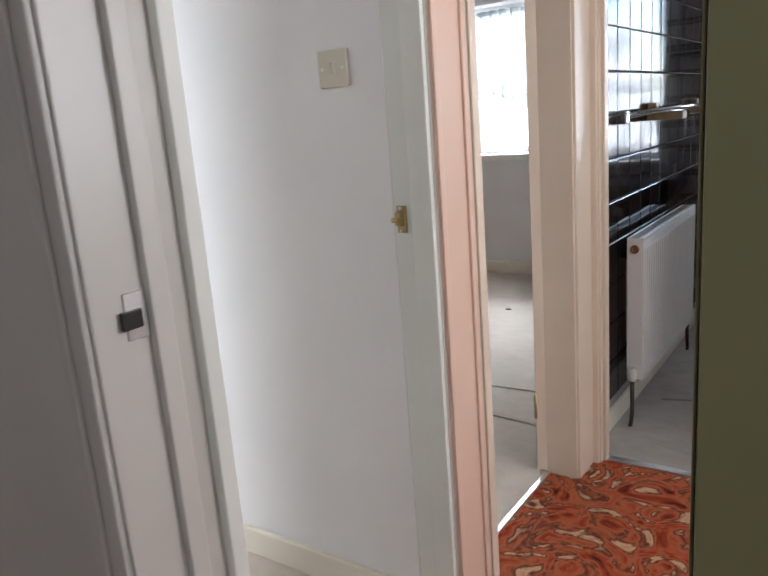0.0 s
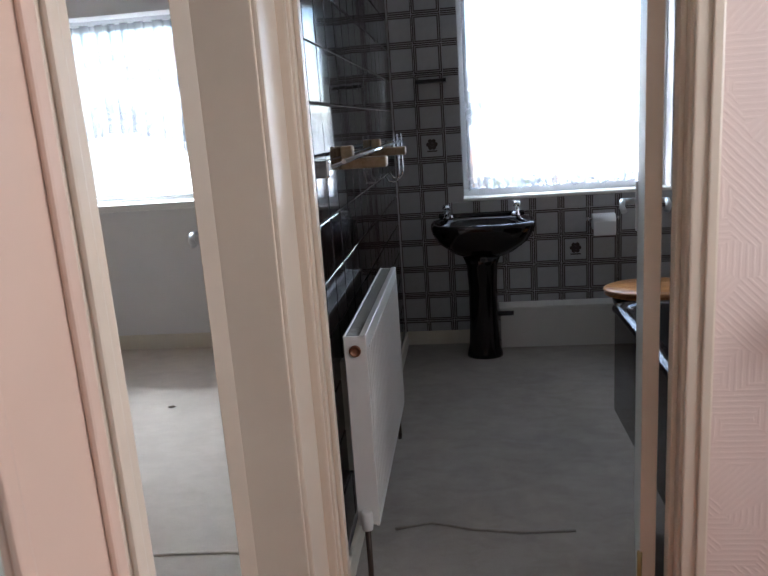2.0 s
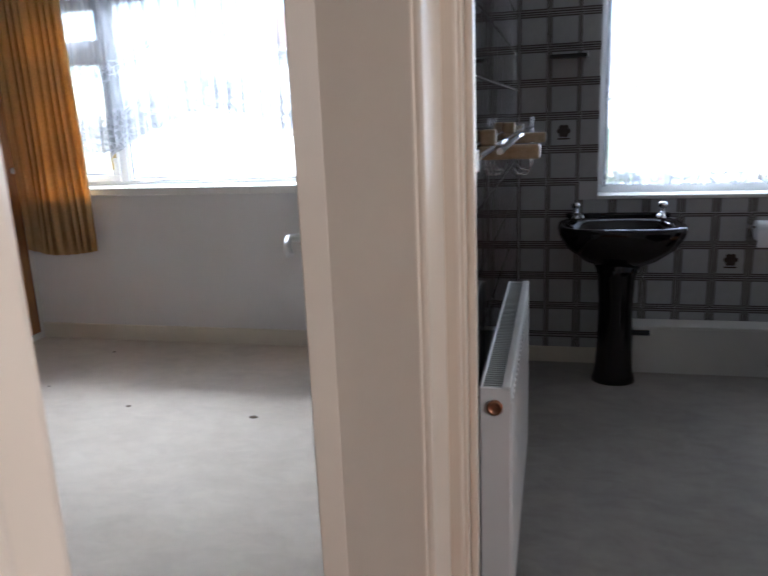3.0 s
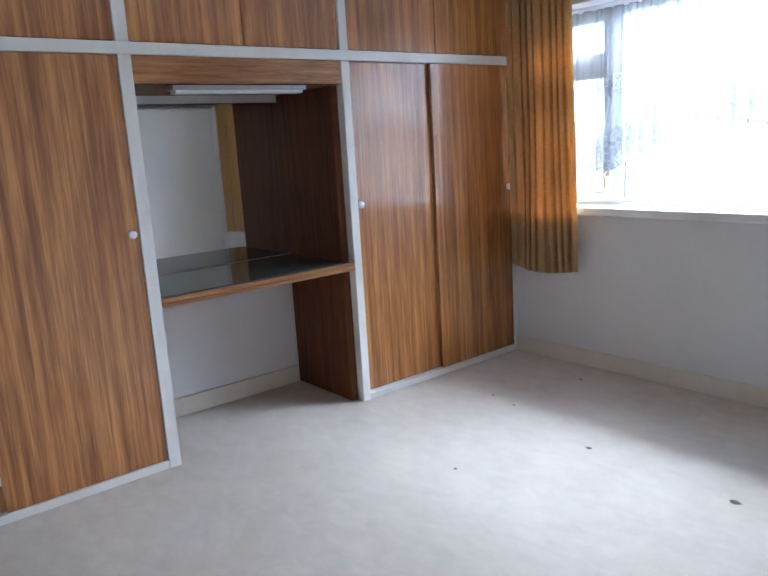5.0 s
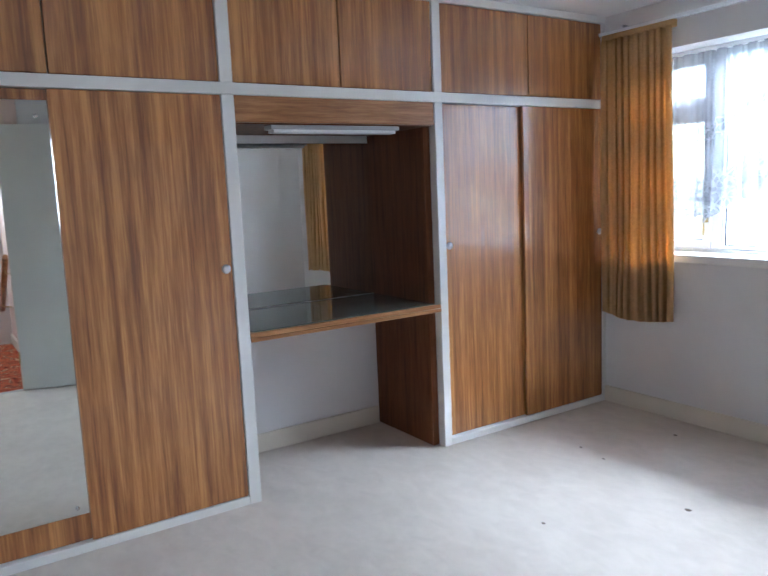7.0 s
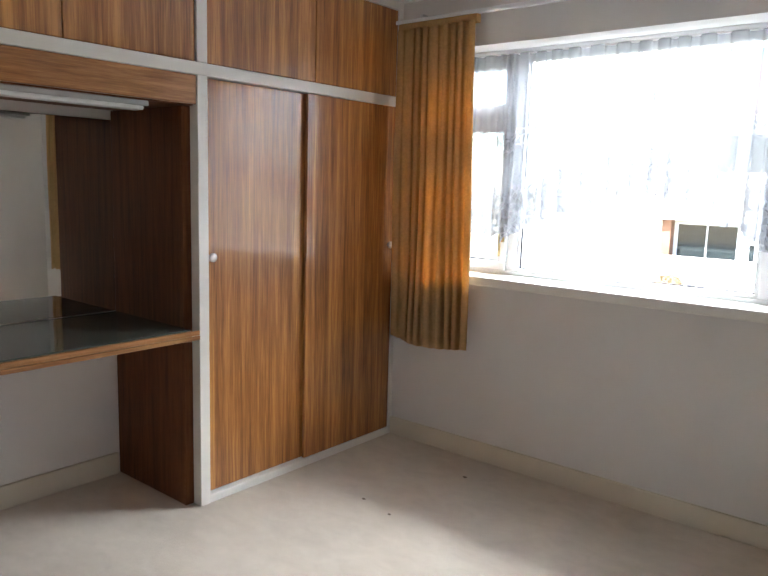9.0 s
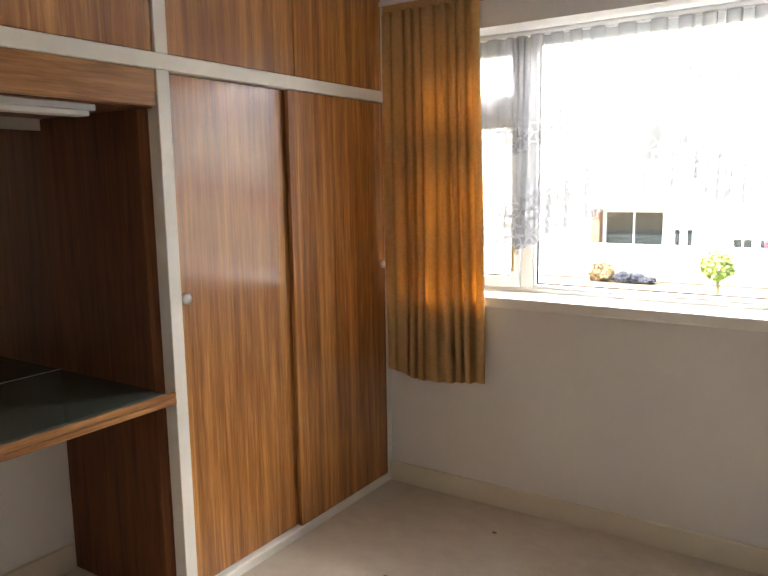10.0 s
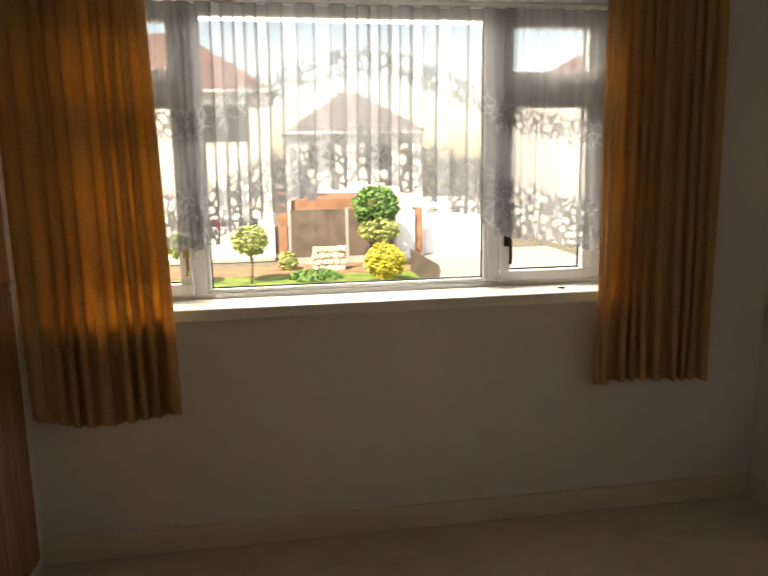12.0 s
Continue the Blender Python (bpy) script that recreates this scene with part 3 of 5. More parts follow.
bar("frame_rail", WX0, WZ0, WX1, 0.985)
bar("frame_rail", WX0, 2.05, WX1, WZ1)
bar("frame_stile", WX0, 0.985, 0.19, 2.05)
bar("frame_stile", 2.25, 0.985, WX1, 2.05)
bar("mullion", 0.598, 0.985, 0.650, 2.05)
bar("mullion", 1.792, 0.985, 1.842, 2.05)
for x0, x1 in ((0.650, 1.792),):
    bar("bead", x0, 0.985, x1, 1.002, 0.172, 0.225)
    bar("bead", x0, 2.035, x1, 2.05, 0.172, 0.225)
    bar("bead", x0, 1.002, x0 + 0.016, 2.035, 0.172, 0.225)
    bar("bead", x1 - 0.016, 1.002, x1, 2.035, 0.172, 0.225)
for x0, x1 in ((0.19, 0.598), (1.842, 2.25)):
    bar("transom", x0, 1.74, x1, 1.79)
    for z0, z1 in ((0.985, 1.74), (1.79, 2.05)):
        bar("sash", x0, z0, x1, z0 + 0.045, 0.150, 0.215)
        bar("sash", x0, z1 - 0.045, x1, z1, 0.150, 0.215)
        bar("sash", x0, z0 + 0.045, x0 + 0.045, z1 - 0.045, 0.150, 0.215)
        bar("sash", x1 - 0.045, z0 + 0.045, x1, z1 - 0.045, 0.150, 0.215)
for x0, x1, z0, z1 in ((0.666, 1.776, 1.002, 2.035), (0.235, 0.553, 1.03, 1.695), (0.235, 0.553, 1.835, 2.005), (1.887, 2.205, 1.03, 1.695), (1.887, 2.205, 1.835, 2.005)):
    g = part("pane", boxes(((x0 - 0.006, 0.198, z0 - 0.006), (x1 + 0.006, 0.204, z1 + 0.006))), M_GLASS, win)
    g.visible_shadow = False
    gk = part("gasket", boxes(((x0 - 0.001, 0.188, z0 - 0.002), (x1 + 0.001, 0.197, z0 + 0.005)), ((x0 - 0.001, 0.188, z0 + 0.005), (x0 + 0.005, 0.197, z1)), ((x1 - 0.005, 0.188, z0 + 0.005), (x1 + 0.001, 0.197, z1))), M_RUBBER, win, "black rubber gasket")
for x, metal in ((0.578, M_BRASS), (1.868, M_BLACK)):
    hb = part("handle", boxes(((x - 0.012, 0.138, 1.135), (x + 0.012, 0.150, 1.20)), bevel=0.003, segs=2), metal, win, "window handle")
    bm = bmesh.new()
    tube(bm, [(x, 0.140, 1.175), (x, 0.118, 1.175), (x + 0.004, 0.110, 1.165), (x + 0.006, 0.110, 1.09), (x + 0.004, 0.112, 1.065)], 0.007)
    part("lever", bm, metal, hb)
local(win)
fixed("window_sill", boxes(((0.10, -0.040, 0.920), (2.34, 0.165, 0.966)), bevel=0.008, segs=3), M_WHITEWOOD, "white gloss painted window sill", "window sill")

pin = holder("window_peg", (2.07, 0.045, 0.966), "small black metal window peg lying on the sill", "window peg")
_b = bmesh.new()
tube(_b, [(2.055, 0.047, 0.969), (2.07, 0.045, 0.9695), (2.083, 0.043, 0.969)], 0.003, 8)
part("shank", _b, M_BLACK, pin)
part("head", boxes(((2.065, 0.039, 0.9665), (2.077, 0.051, 0.974)), bevel=0.003), M_BLACK, pin)
local(pin)


# ---- curtains ----
def fold_sheet(x0, x1, top, hem, y, depth, folds, seed, rows=26, cols=150, lean=0.0, uv=False, curl=0.06):
    """A hanging cloth in soft folds; hem is a height or a function of the way along."""
    rnd = random.Random(seed)
    ph = [rnd.uniform(0, 6.28) for _ in range(4)]
    amp = [rnd.uniform(0.5, 1.15) for _ in range(folds + 2)]
    bm = bmesh.new()
    lay = bm.loops.layers.uv.new("UVMap") if uv else None
    grid = []
    for j in range(rows + 1):
        v = j / rows
        row = []
        for i in range(cols + 1):
            u = i / cols
            h = hem(u) if callable(hem) else hem
            z = top + (h - top) * v
            k = min(int(u * folds), folds)
            a = amp[k] * (1 - (u * folds - k)) + amp[k + 1] * (u * folds - k)
            w = u * folds * 2 * math.pi + 1.3 * math.sin(2.3 * u * 6.28 + ph[0]) + 0.25 * math.sin(3 * v + ph[1])
            yy = y + depth * a * math.sin(w) * (0.62 + 0.38 * v) + 0.012 * math.sin(5 * v + 9 * u + ph[2]) * v
            xx = x0 + (x1 - x0) * u - curl * (x1 - x0) / folds * math.sin(2 * w) + lean * v * u
            zz = z + (0.006 * math.sin(w + ph[3]) if j == rows else 0)
            row.append((bm.verts.new((xx, yy, zz)), z - h))
        grid.append(row)
    along = [0.0]
    for p, q in zip(grid[rows // 2], grid[rows // 2][1:]):
        along.append(along[-1] + (q[0].co.xy - p[0].co.xy).length)
    for r0, r1 in zip(grid, grid[1:]):
        for i in range(cols):
            q = ((r0[i], i), (r0[i + 1], i + 1), (r1[i + 1], i + 1), (r1[i], i))
            f = bm.faces.new([p[0][0] for p in q])
            f.smooth = True
            if uv:
                for lp, (p, k) in zip(f.loops, q):
                    lp[lay].uv = (along[k], p[1])
    return bm


def curtain(name, x0, x1, hem, seed, lean, label):
    c = holder(name, ((x0 + x1) / 2, -0.055, 2.2), label, "curtain", "bedroom curtains")
    ob = part("cloth", fold_sheet(x0, x1, 2.20, hem, -0.100, 0.030, 9, seed, rows=30, cols=300, lean=lean, curl=0.115), M_CURTAIN, c)
    so = ob.modifiers.new("thick", "SOLIDIFY")
    so.thickness = 0.003
    part("heading", boxes(((x0, -0.085, 2.195), (x1, -0.050, 2.235)), bevel=0.006, segs=2), M_CURTAIN, c, "gathered curtain heading")
    return local(c)


curtain("curtain", 0.034, 0.515, lambda u: 0.600 - 0.03 * math.sin(3.1 * u), 3, 0.038, "gold-brown woven curtain hanging beside the wardrobe")
curtain("curtain", 2.165, 2.635, lambda u: 0.590 + 0.012 * math.sin(4 * u), 8, 0.02, "gold-brown woven curtain hanging beside the bare wall")
rail = holder("curtain_rail", (1.3, -0.06, 2.245), "white curtain rail above the window", "curtain rail")
part("track", boxes(((0.01, -0.080, 2.236), (2.75, -0.055, 2.256)), bevel=0.003), M_UPVC, rail)
for x in (0.15, 1.35, 2.6):
    part("bracket", boxes(((x, -0.060, 2.250), (x + 0.02, 0.002, 2.275)), bevel=0.002), M_UPVC, rail)
local(rail)


def lace_hem(u):
    x = 0.60 + u * 1.26
    return 1.400 - 0.37 * abs(x - 1.27) ** 1.45 / 0.6 ** 0.45 + 0.014 * abs(math.sin(u * 34))


nets = holder("net_curtain", (1.2, 0.1, 2.08), "white lace net curtain with an arched scalloped hem", "net curtain")
part("centre_panel", fold_sheet(0.60, 1.86, 2.06, lace_hem, 0.088, 0.042, 13, 5, rows=30, cols=460, uv=True, curl=0.15), M_LACE, nets)
part("side_panel", fold_sheet(0.16, 0.655, 2.06, lambda u: 1.165 + 0.012 * abs(math.sin(u * 16)), 0.075, 0.020, 7, 15, rows=30, cols=120, uv=True), M_LACE, nets)
part("side_panel", fold_sheet(1.80, 2.30, 2.06, lambda u: 1.185 - 0.09 * u + 0.012 * abs(math.sin(u * 16)), 0.075, 0.020, 6, 25, rows=30, cols=120, uv=True), M_LACE, nets)
_b = bmesh.new()
tube(_b, [(WX0, 0.09, 2.062), (WX1, 0.09, 2.062)], 0.005, 8)
part("wire", _b, M_UPVC, nets)
local(nets)

# ---- fitted wardrobe ----
POST1, POST2 = (-2.444, -2.388), (-1.312, -1.262)
RAIL0, RAIL1 = 1.826, 1.876
ward = holder("fitted_wardrobe", (-0.02, -1.9, 0), "fitted teak wardrobe in a white frame with sliding doors", "wardrobe")
for y0, y1 in (POST1, POST2, (-0.034, -0.001), (-3.798, -3.76)):
    part("post", boxes(((-0.055, y0, 0), (0.0, y1, RAIL0)), bevel=0.002), M_WHITEWOOD, ward, "white painted post")
    part("upper_post", boxes(((-0.055, y0, RAIL1), (0.0, y1, CEIL - 0.04)), bevel=0.002), M_WHITEWOOD, ward, "white painted post")
part("rail", boxes(((-0.055, -3.798, RAIL0), (0.002, -0.001, RAIL1)), bevel=0.002), M_WHITEWOOD, ward, "white painted rail")
part("top_rail", boxes(((-0.055, -3.798, CEIL - 0.04), (0.002, -0.001, CEIL - 0.001)), bevel=0.002), M_WHITEWOOD, ward, "white painted rail")
for y0, y1 in ((-3.76, POST1[0]), (POST2[1], -0.034)):
    part("plinth", boxes(((-0.055, y0, 0), (-0.001, y1, 0.038)), bevel=0.003), M_WHITEWOOD, ward, "white painted plinth")


def sliding_door(y0, y1, x, knob=None, label="glossy straight-grained teak sliding door"):
    p = part("sliding_door", boxes(((x - 0.018, y0, 0.042), (x, y1, RAIL0 - 0.003)), bevel=0.0015), M_TEAK, ward, label)
    if knob is not None:
        bm = bmesh.new()
        lathe(bm, [(0.006, 0.0), (0.006, 0.008), (0.016, 0.010), (0.0195, 0.014), (0.0195, 0.021), (0.014, 0.026), (0.003, 0.0275)], pose(x, knob, 1.087, 0, 90, 0), 24)
        part("knob", bm, M_ALU, p, "round satin aluminium knob")
    return p


sliding_door(-1.259, -0.680, -0.030, -1.232)
sliding_door(-0.692, -0.037, -0.004, -0.075)
sliding_door(-3.12, -2.447, -0.006, -2.482)
sliding_door(-3.758, -3.10, -0.028)
for y0, y1 in ((-3.75, -3.11), (-3.105, POST1[0] - 0.003), (POST1[1] + 0.003, -1.853), (-1.848, POST2[0] - 0.003), (POST2[1] + 0.003, -0.642), (-0.637, -0.036)):
    part("upper_door", boxes(((-0.03, y0, RAIL1 + 0.003), (-0.010, y1, CEIL - 0.043)), bevel=0.0015), M_TEAK, ward)
# recess boards, coloured darker than the doors to carry the recess shade
part("side_board", boxes(((-0.598, POST2[0] - 0.038, 0), (-0.057, POST2[1] - 0.010, RAIL0 - 0.12)), bevel=0.002), M_TEAK_SHADE, ward, "veneered side board darkened for the recess shade")
part("side_board", boxes(((-0.598, POST1[0] + 0.015, 0), (-0.057, POST1[1] + 0.012, RAIL0 - 0.12)), bevel=0.002), M_TEAK_SHADE, ward, "veneered side board darkened for the recess shade")
part("recess_top", boxes(((-0.598, POST1[0], 1.708), (-0.032, POST2[1], 1.724)), bevel=0.001), M_TEAK_SHADE, ward)
part("deck", boxes(((-0.598, -3.79, RAIL0 + 0.01), (-0.06, -0.01, RAIL0 + 0.03))), M_TEAK_SHADE, ward)
part("pelmet", boxes(((-0.030, POST1[1] + 0.001, 1.712), (-0.006, POST2[0] - 0.001, RAIL0 - 0.001)), bevel=0.002), M_TEAK_H, ward, "pale level-grained pelmet board")
local(ward)
tab = holder("dressing_table_top", (-0.3, -1.85, 0.77), "teak dressing table top with a smoked glass sheet", "dressing table")
part("board", boxes(((-0.598, POST1[1] + 0.013, 0.750), (-0.004, POST2[0] - 0.039, 0.786)), bevel=0.002), M_TEAK_H, tab)
part("edge_strip", boxes(((-0.003, POST1[1] + 0.001, 0.746), (0.006, POST2[0] - 0.001, 0.764)), bevel=0.002), M_TEAK_H, tab)
part("edge_strip", boxes(((-0.003, POST1[1] + 0.001, 0.766), (0.004, POST2[0] - 0.001, 0.787)), bevel=0.002), M_TEAK_H, tab)
part("glass_sheet", boxes(((-0.590, POST1[1] + 0.016, 0.788), (-0.006, POST2[0] - 0.042, 0.794)), bevel=0.001), M_TABLEGLASS, tab, "smoked glass sheet")
local(tab)
thing("recess_mirror", boxes(((-0.597, POST1[1] + 0.014, 0.7955), (-0.590, POST2[0] - 0.041, 1.665)), bevel=0.001), M_MIRROR, "frameless mirror at the back of the dressing recess", "mirror")
strip = holder("strip_light", (-0.09, -1.85, 1.70), "grey strip light under the recess pelmet, switched off", "strip light")
part("body", boxes(((-0.130, -2.20, 1.688), (-0.050, -1.50, 1.708)), bevel=0.004, segs=2), M_GREYLAMP, strip)
part("diffuser", boxes(((-0.120, -2.185, 1.672), (-0.060, -1.515, 1.689)), bevel=0.006, segs=3), M_DIFF, strip, "milky plastic diffuser")
local(strip)
lm = holder("long_mirror", (-0.02, -3.40, 1.0), "frameless long mirror screwed to the wardrobe door", "mirror")
part("glass", boxes(((-0.026, -3.70, 0.155), (-0.021, -3.118, 1.782)), bevel=0.001), M_MIRROR, lm)
for y in (-3.165, -3.655):
    for z in (0.185, 1.725):
        bm = bmesh.new()
        lathe(bm, [(0.008, 0), (0.008, 0.002), (0.005, 0.005), (0.001, 0.006)], pose(-0.021, y, z, 0, 90, 0), 16)
        part("screw_cap", bm, M_CHROME, lm, "domed chrome screw cap")
local(lm)

# ridges where the carpets are joined


def ridge(name, pts, material, label):
    bm = bmesh.new()
    tube(bm, pts, 0.007, 8)
    for v in bm.verts:
        v.co.z = max(v.co.z, 0.0)
    return fixed(name, bm, material, label, "carpet seam")


ridge("trim_seam_bedroom", [(2.30, -2.33, 0), (2.45, -2.315, 0), (2.62, -2.305, 0), (2.80, -2.32, 0)], M_CARPET, "raised seam in the beige bedroom carpet")
ridge("trim_seam_bedroom", [(2.20, -2.64, 0), (2.45, -2.62, 0), (2.68, -2.64, 0), (2.86, -2.66, 0)], M_CARPET, "raised seam in the beige bedroom carpet")
ridge("trim_seam_bathroom", [(3.18, -2.17, 0), (3.30, -2.13, 0), (3.44, -2.17, 0), (3.60, -2.19, 0), (3.78, -2.18, 0)], M_BCARPET, "raised seam in the grey bathroom carpet")

# crumbs on the carpet
rc = random.Random(4)
for x, y, s in ((1.914, -1.027, 0.022), (1.243, -0.991, 0.016), (0.667, -0.246, 0.012), (0.645, -0.807, 0.009), (0.464, -0.768, 0.010), (0.95, -1.55, 0.010)):
    bm = bmesh.new()
    bmesh.ops.create_icosphere(bm, subdivisions=2, radius=s)
    for v in bm.verts:
        v.co = Vector((v.co.x * rc.uniform(0.6, 1.3), v.co.y * rc.uniform(0.4, 0.9), max(0.0, v.co.z * 0.35)))
    sc = thing("carpet_crumb", bm, M_CRUMB, "small brown crumb lying on the beige carpet", "debris", "crumbs on the carpet")
    sc.location = (x, y, 0.0005)

# ---- bathroom ----
bw = holder("window_2", (4.05, 0.1, 1.5), "white framed bathroom window with net curtain", "window", kind="structure")
for nm, a, b in (("frame_rail", (BX0, 0.05, BZ0), (BX1, 0.12, BZ0 + 0.05)), ("frame_rail", (BX0, 0.05, BZ1 - 0.05), (BX1, 0.12, BZ1)), ("frame_stile", (BX0, 0.05, BZ0 + 0.05), (BX0 + 0.05, 0.12, BZ1 - 0.05)), ("frame_stile", (BX1 - 0.05, 0.05, BZ0 + 0.05), (BX1, 0.12, BZ1 - 0.05))):
    part(nm, boxes((a, b), bevel=0.005, segs=2), M_UPVC, bw)
g = part("pane", boxes(((BX0 + 0.045, 0.08, BZ0 + 0.045), (BX1 - 0.045, 0.086, BZ1 - 0.045))), M_GLASS, bw)
g.visible_shadow = False
local(bw)
fixed("window_sill_bathroom", boxes(((BX0 - 0.004, -0.096, BZ0 - 0.012), (BX1 + 0.004, 0.05, BZ0 + 0.006)), bevel=0.004, segs=2), M_WHITEWOOD, "white tiled bathroom window sill", "window sill")
bn = holder("net_curtain", (4.05, 0.02, 2.05), "plain white net curtain in the bathroom window", "net curtain")
part("cloth", fold_sheet(BX0 + 0.03, BX1 - 0.03, 2.05, lambda u: 0.925 + 0.010 * abs(math.sin(u * 22)), 0.02, 0.012, 16, 31, rows=20, cols=200, uv=True), M_NET, bn)
local(bn)


def radiator():
    r = holder("radiator", (3.14, -1.97, 0.18), "white panel radiator under the dark tiles", "radiator")
    y0, y1 = -2.45, -1.50
    part("front_panel", boxes(((3.158, y0 + 0.006, 0.182), (3.170, y1 - 0.006, 0.770)), bevel=0.005, segs=2), M_RAD, r)
    part("back_panel", boxes(((3.105, y0 + 0.006, 0.182), (3.115, y1 - 0.006, 0.770)), bevel=0.004, segs=2), M_RAD, r)
    for k in range(27):
        y = y0 + 0.03 + k * (y1 - y0 - 0.06) / 26
        part("rib", boxes(((3.1695, y - 0.009, 0.22), (3.1735, y + 0.009, 0.735)), bevel=0.0018), M_RAD, r)
    part("side_cover", boxes(((3.106, y0, 0.19), (3.171, y0 + 0.005, 0.778)), bevel=0.002), M_RAD, r)
    part("side_cover", boxes(((3.106, y1 - 0.005, 0.19), (3.171, y1, 0.778)), bevel=0.002), M_RAD, r)
    part("top_trim", boxes(((3.152, y0, 0.771), (3.171, y1, 0.781)), bevel=0.002), M_RAD, r)
    part("top_trim", boxes(((3.105, y0, 0.771), (3.112, y1, 0.779)), bevel=0.002), M_RAD, r)
    bm = bmesh.new()
    for k in range(72):
        y = y0 + 0.012 + k * (y1 - y0 - 0.024) / 71
        add_box(bm, (3.112, y - 0.0032, 0.770), (3.152, y + 0.0032, 0.776))
    part("grille", bm, M_GRILLE, r, "grey slotted top grille")
    for y in (y0, y1):
        s = -1 if y == y0 else 1
        bm = bmesh.new()
        lathe(bm, [(0.017, 0), (0.017, 0.006), (0.012, 0.008), (0.012, 0.004), (0.004, 0.004)], pose(3.138, y, 0.735, 90 if s < 0 else -90, 0, 0), 20)
        part("vent_plug", bm, M_COPPER, r, "brass-coloured vent plug")
        bm = bmesh.new()
        lathe(bm, [(0.016, 0), (0.018, 0.02), (0.018, 0.05), (0.012, 0.058)], pose(3.138, y + s * 0.03, 0.195), 18)
        vb = part("valve", bm, M_RAD, r, "white valve cap")
        bm = bmesh.new()
        tube(bm, [(3.138, y + s * 0.03, 0.20), (3.138, y + s * 0.03, 0.06), (3.138, y + s * 0.045, 0.02), (3.135, y + s * 0.05, 0.0)], 0.0085, 10)
        part("pipe", bm, M_PIPE, r, "dark tarnished tail pipe")
    for y in (y0 + 0.15, y1 - 0.15):
        part("bracket", boxes(((3.062, y - 0.02, 0.30), (3.106, y + 0.02, 0.66)), bevel=0.002), M_RAD, r)
    return local(r)


radiator()

# towel airer on the dark tiles
air = holder("towel_airer", (3.09, -1.7, 1.24), "chrome wall airer with pale brackets on dark tiles", "towel airer")
for x, z in ((3.100, 1.245), (3.150, 1.262)):
    bm = bmesh.new()
    tube(bm, [(x, -2.46, z), (x, -0.55, z)], 0.0065, 12)
    part("rod", bm, M_CHROME, air, "chrome rod")
for y in (-1.98, -1.16):
    part("bracket", boxes(((3.064, y - 0.035, 1.215), (3.215, y + 0.030, 1.250)), ((3.066, y - 0.030, 1.250), (3.105, y + 0.025, 1.29)), bevel=0.008, segs=3), M_BEECH, air, "pale wooden bracket")
for y in (-2.455, -0.56):
    part("end_cap", boxes(((3.064, y - 0.022, 1.222), (3.112, y + 0.022, 1.268)), bevel=0.006, segs=2), M_CHROME, air)
for y in (-0.62, -0.85):
    bm = bmesh.new()
    tube(bm, [(3.150, y, 1.30), (3.150, y, 1.10), (3.135, y, 1.075), (3.10, y, 1.075), (3.085, y, 1.10)], 0.006, 10)
    part("hook", bm, M_CHROME, air, "long chrome hook")
local(air)


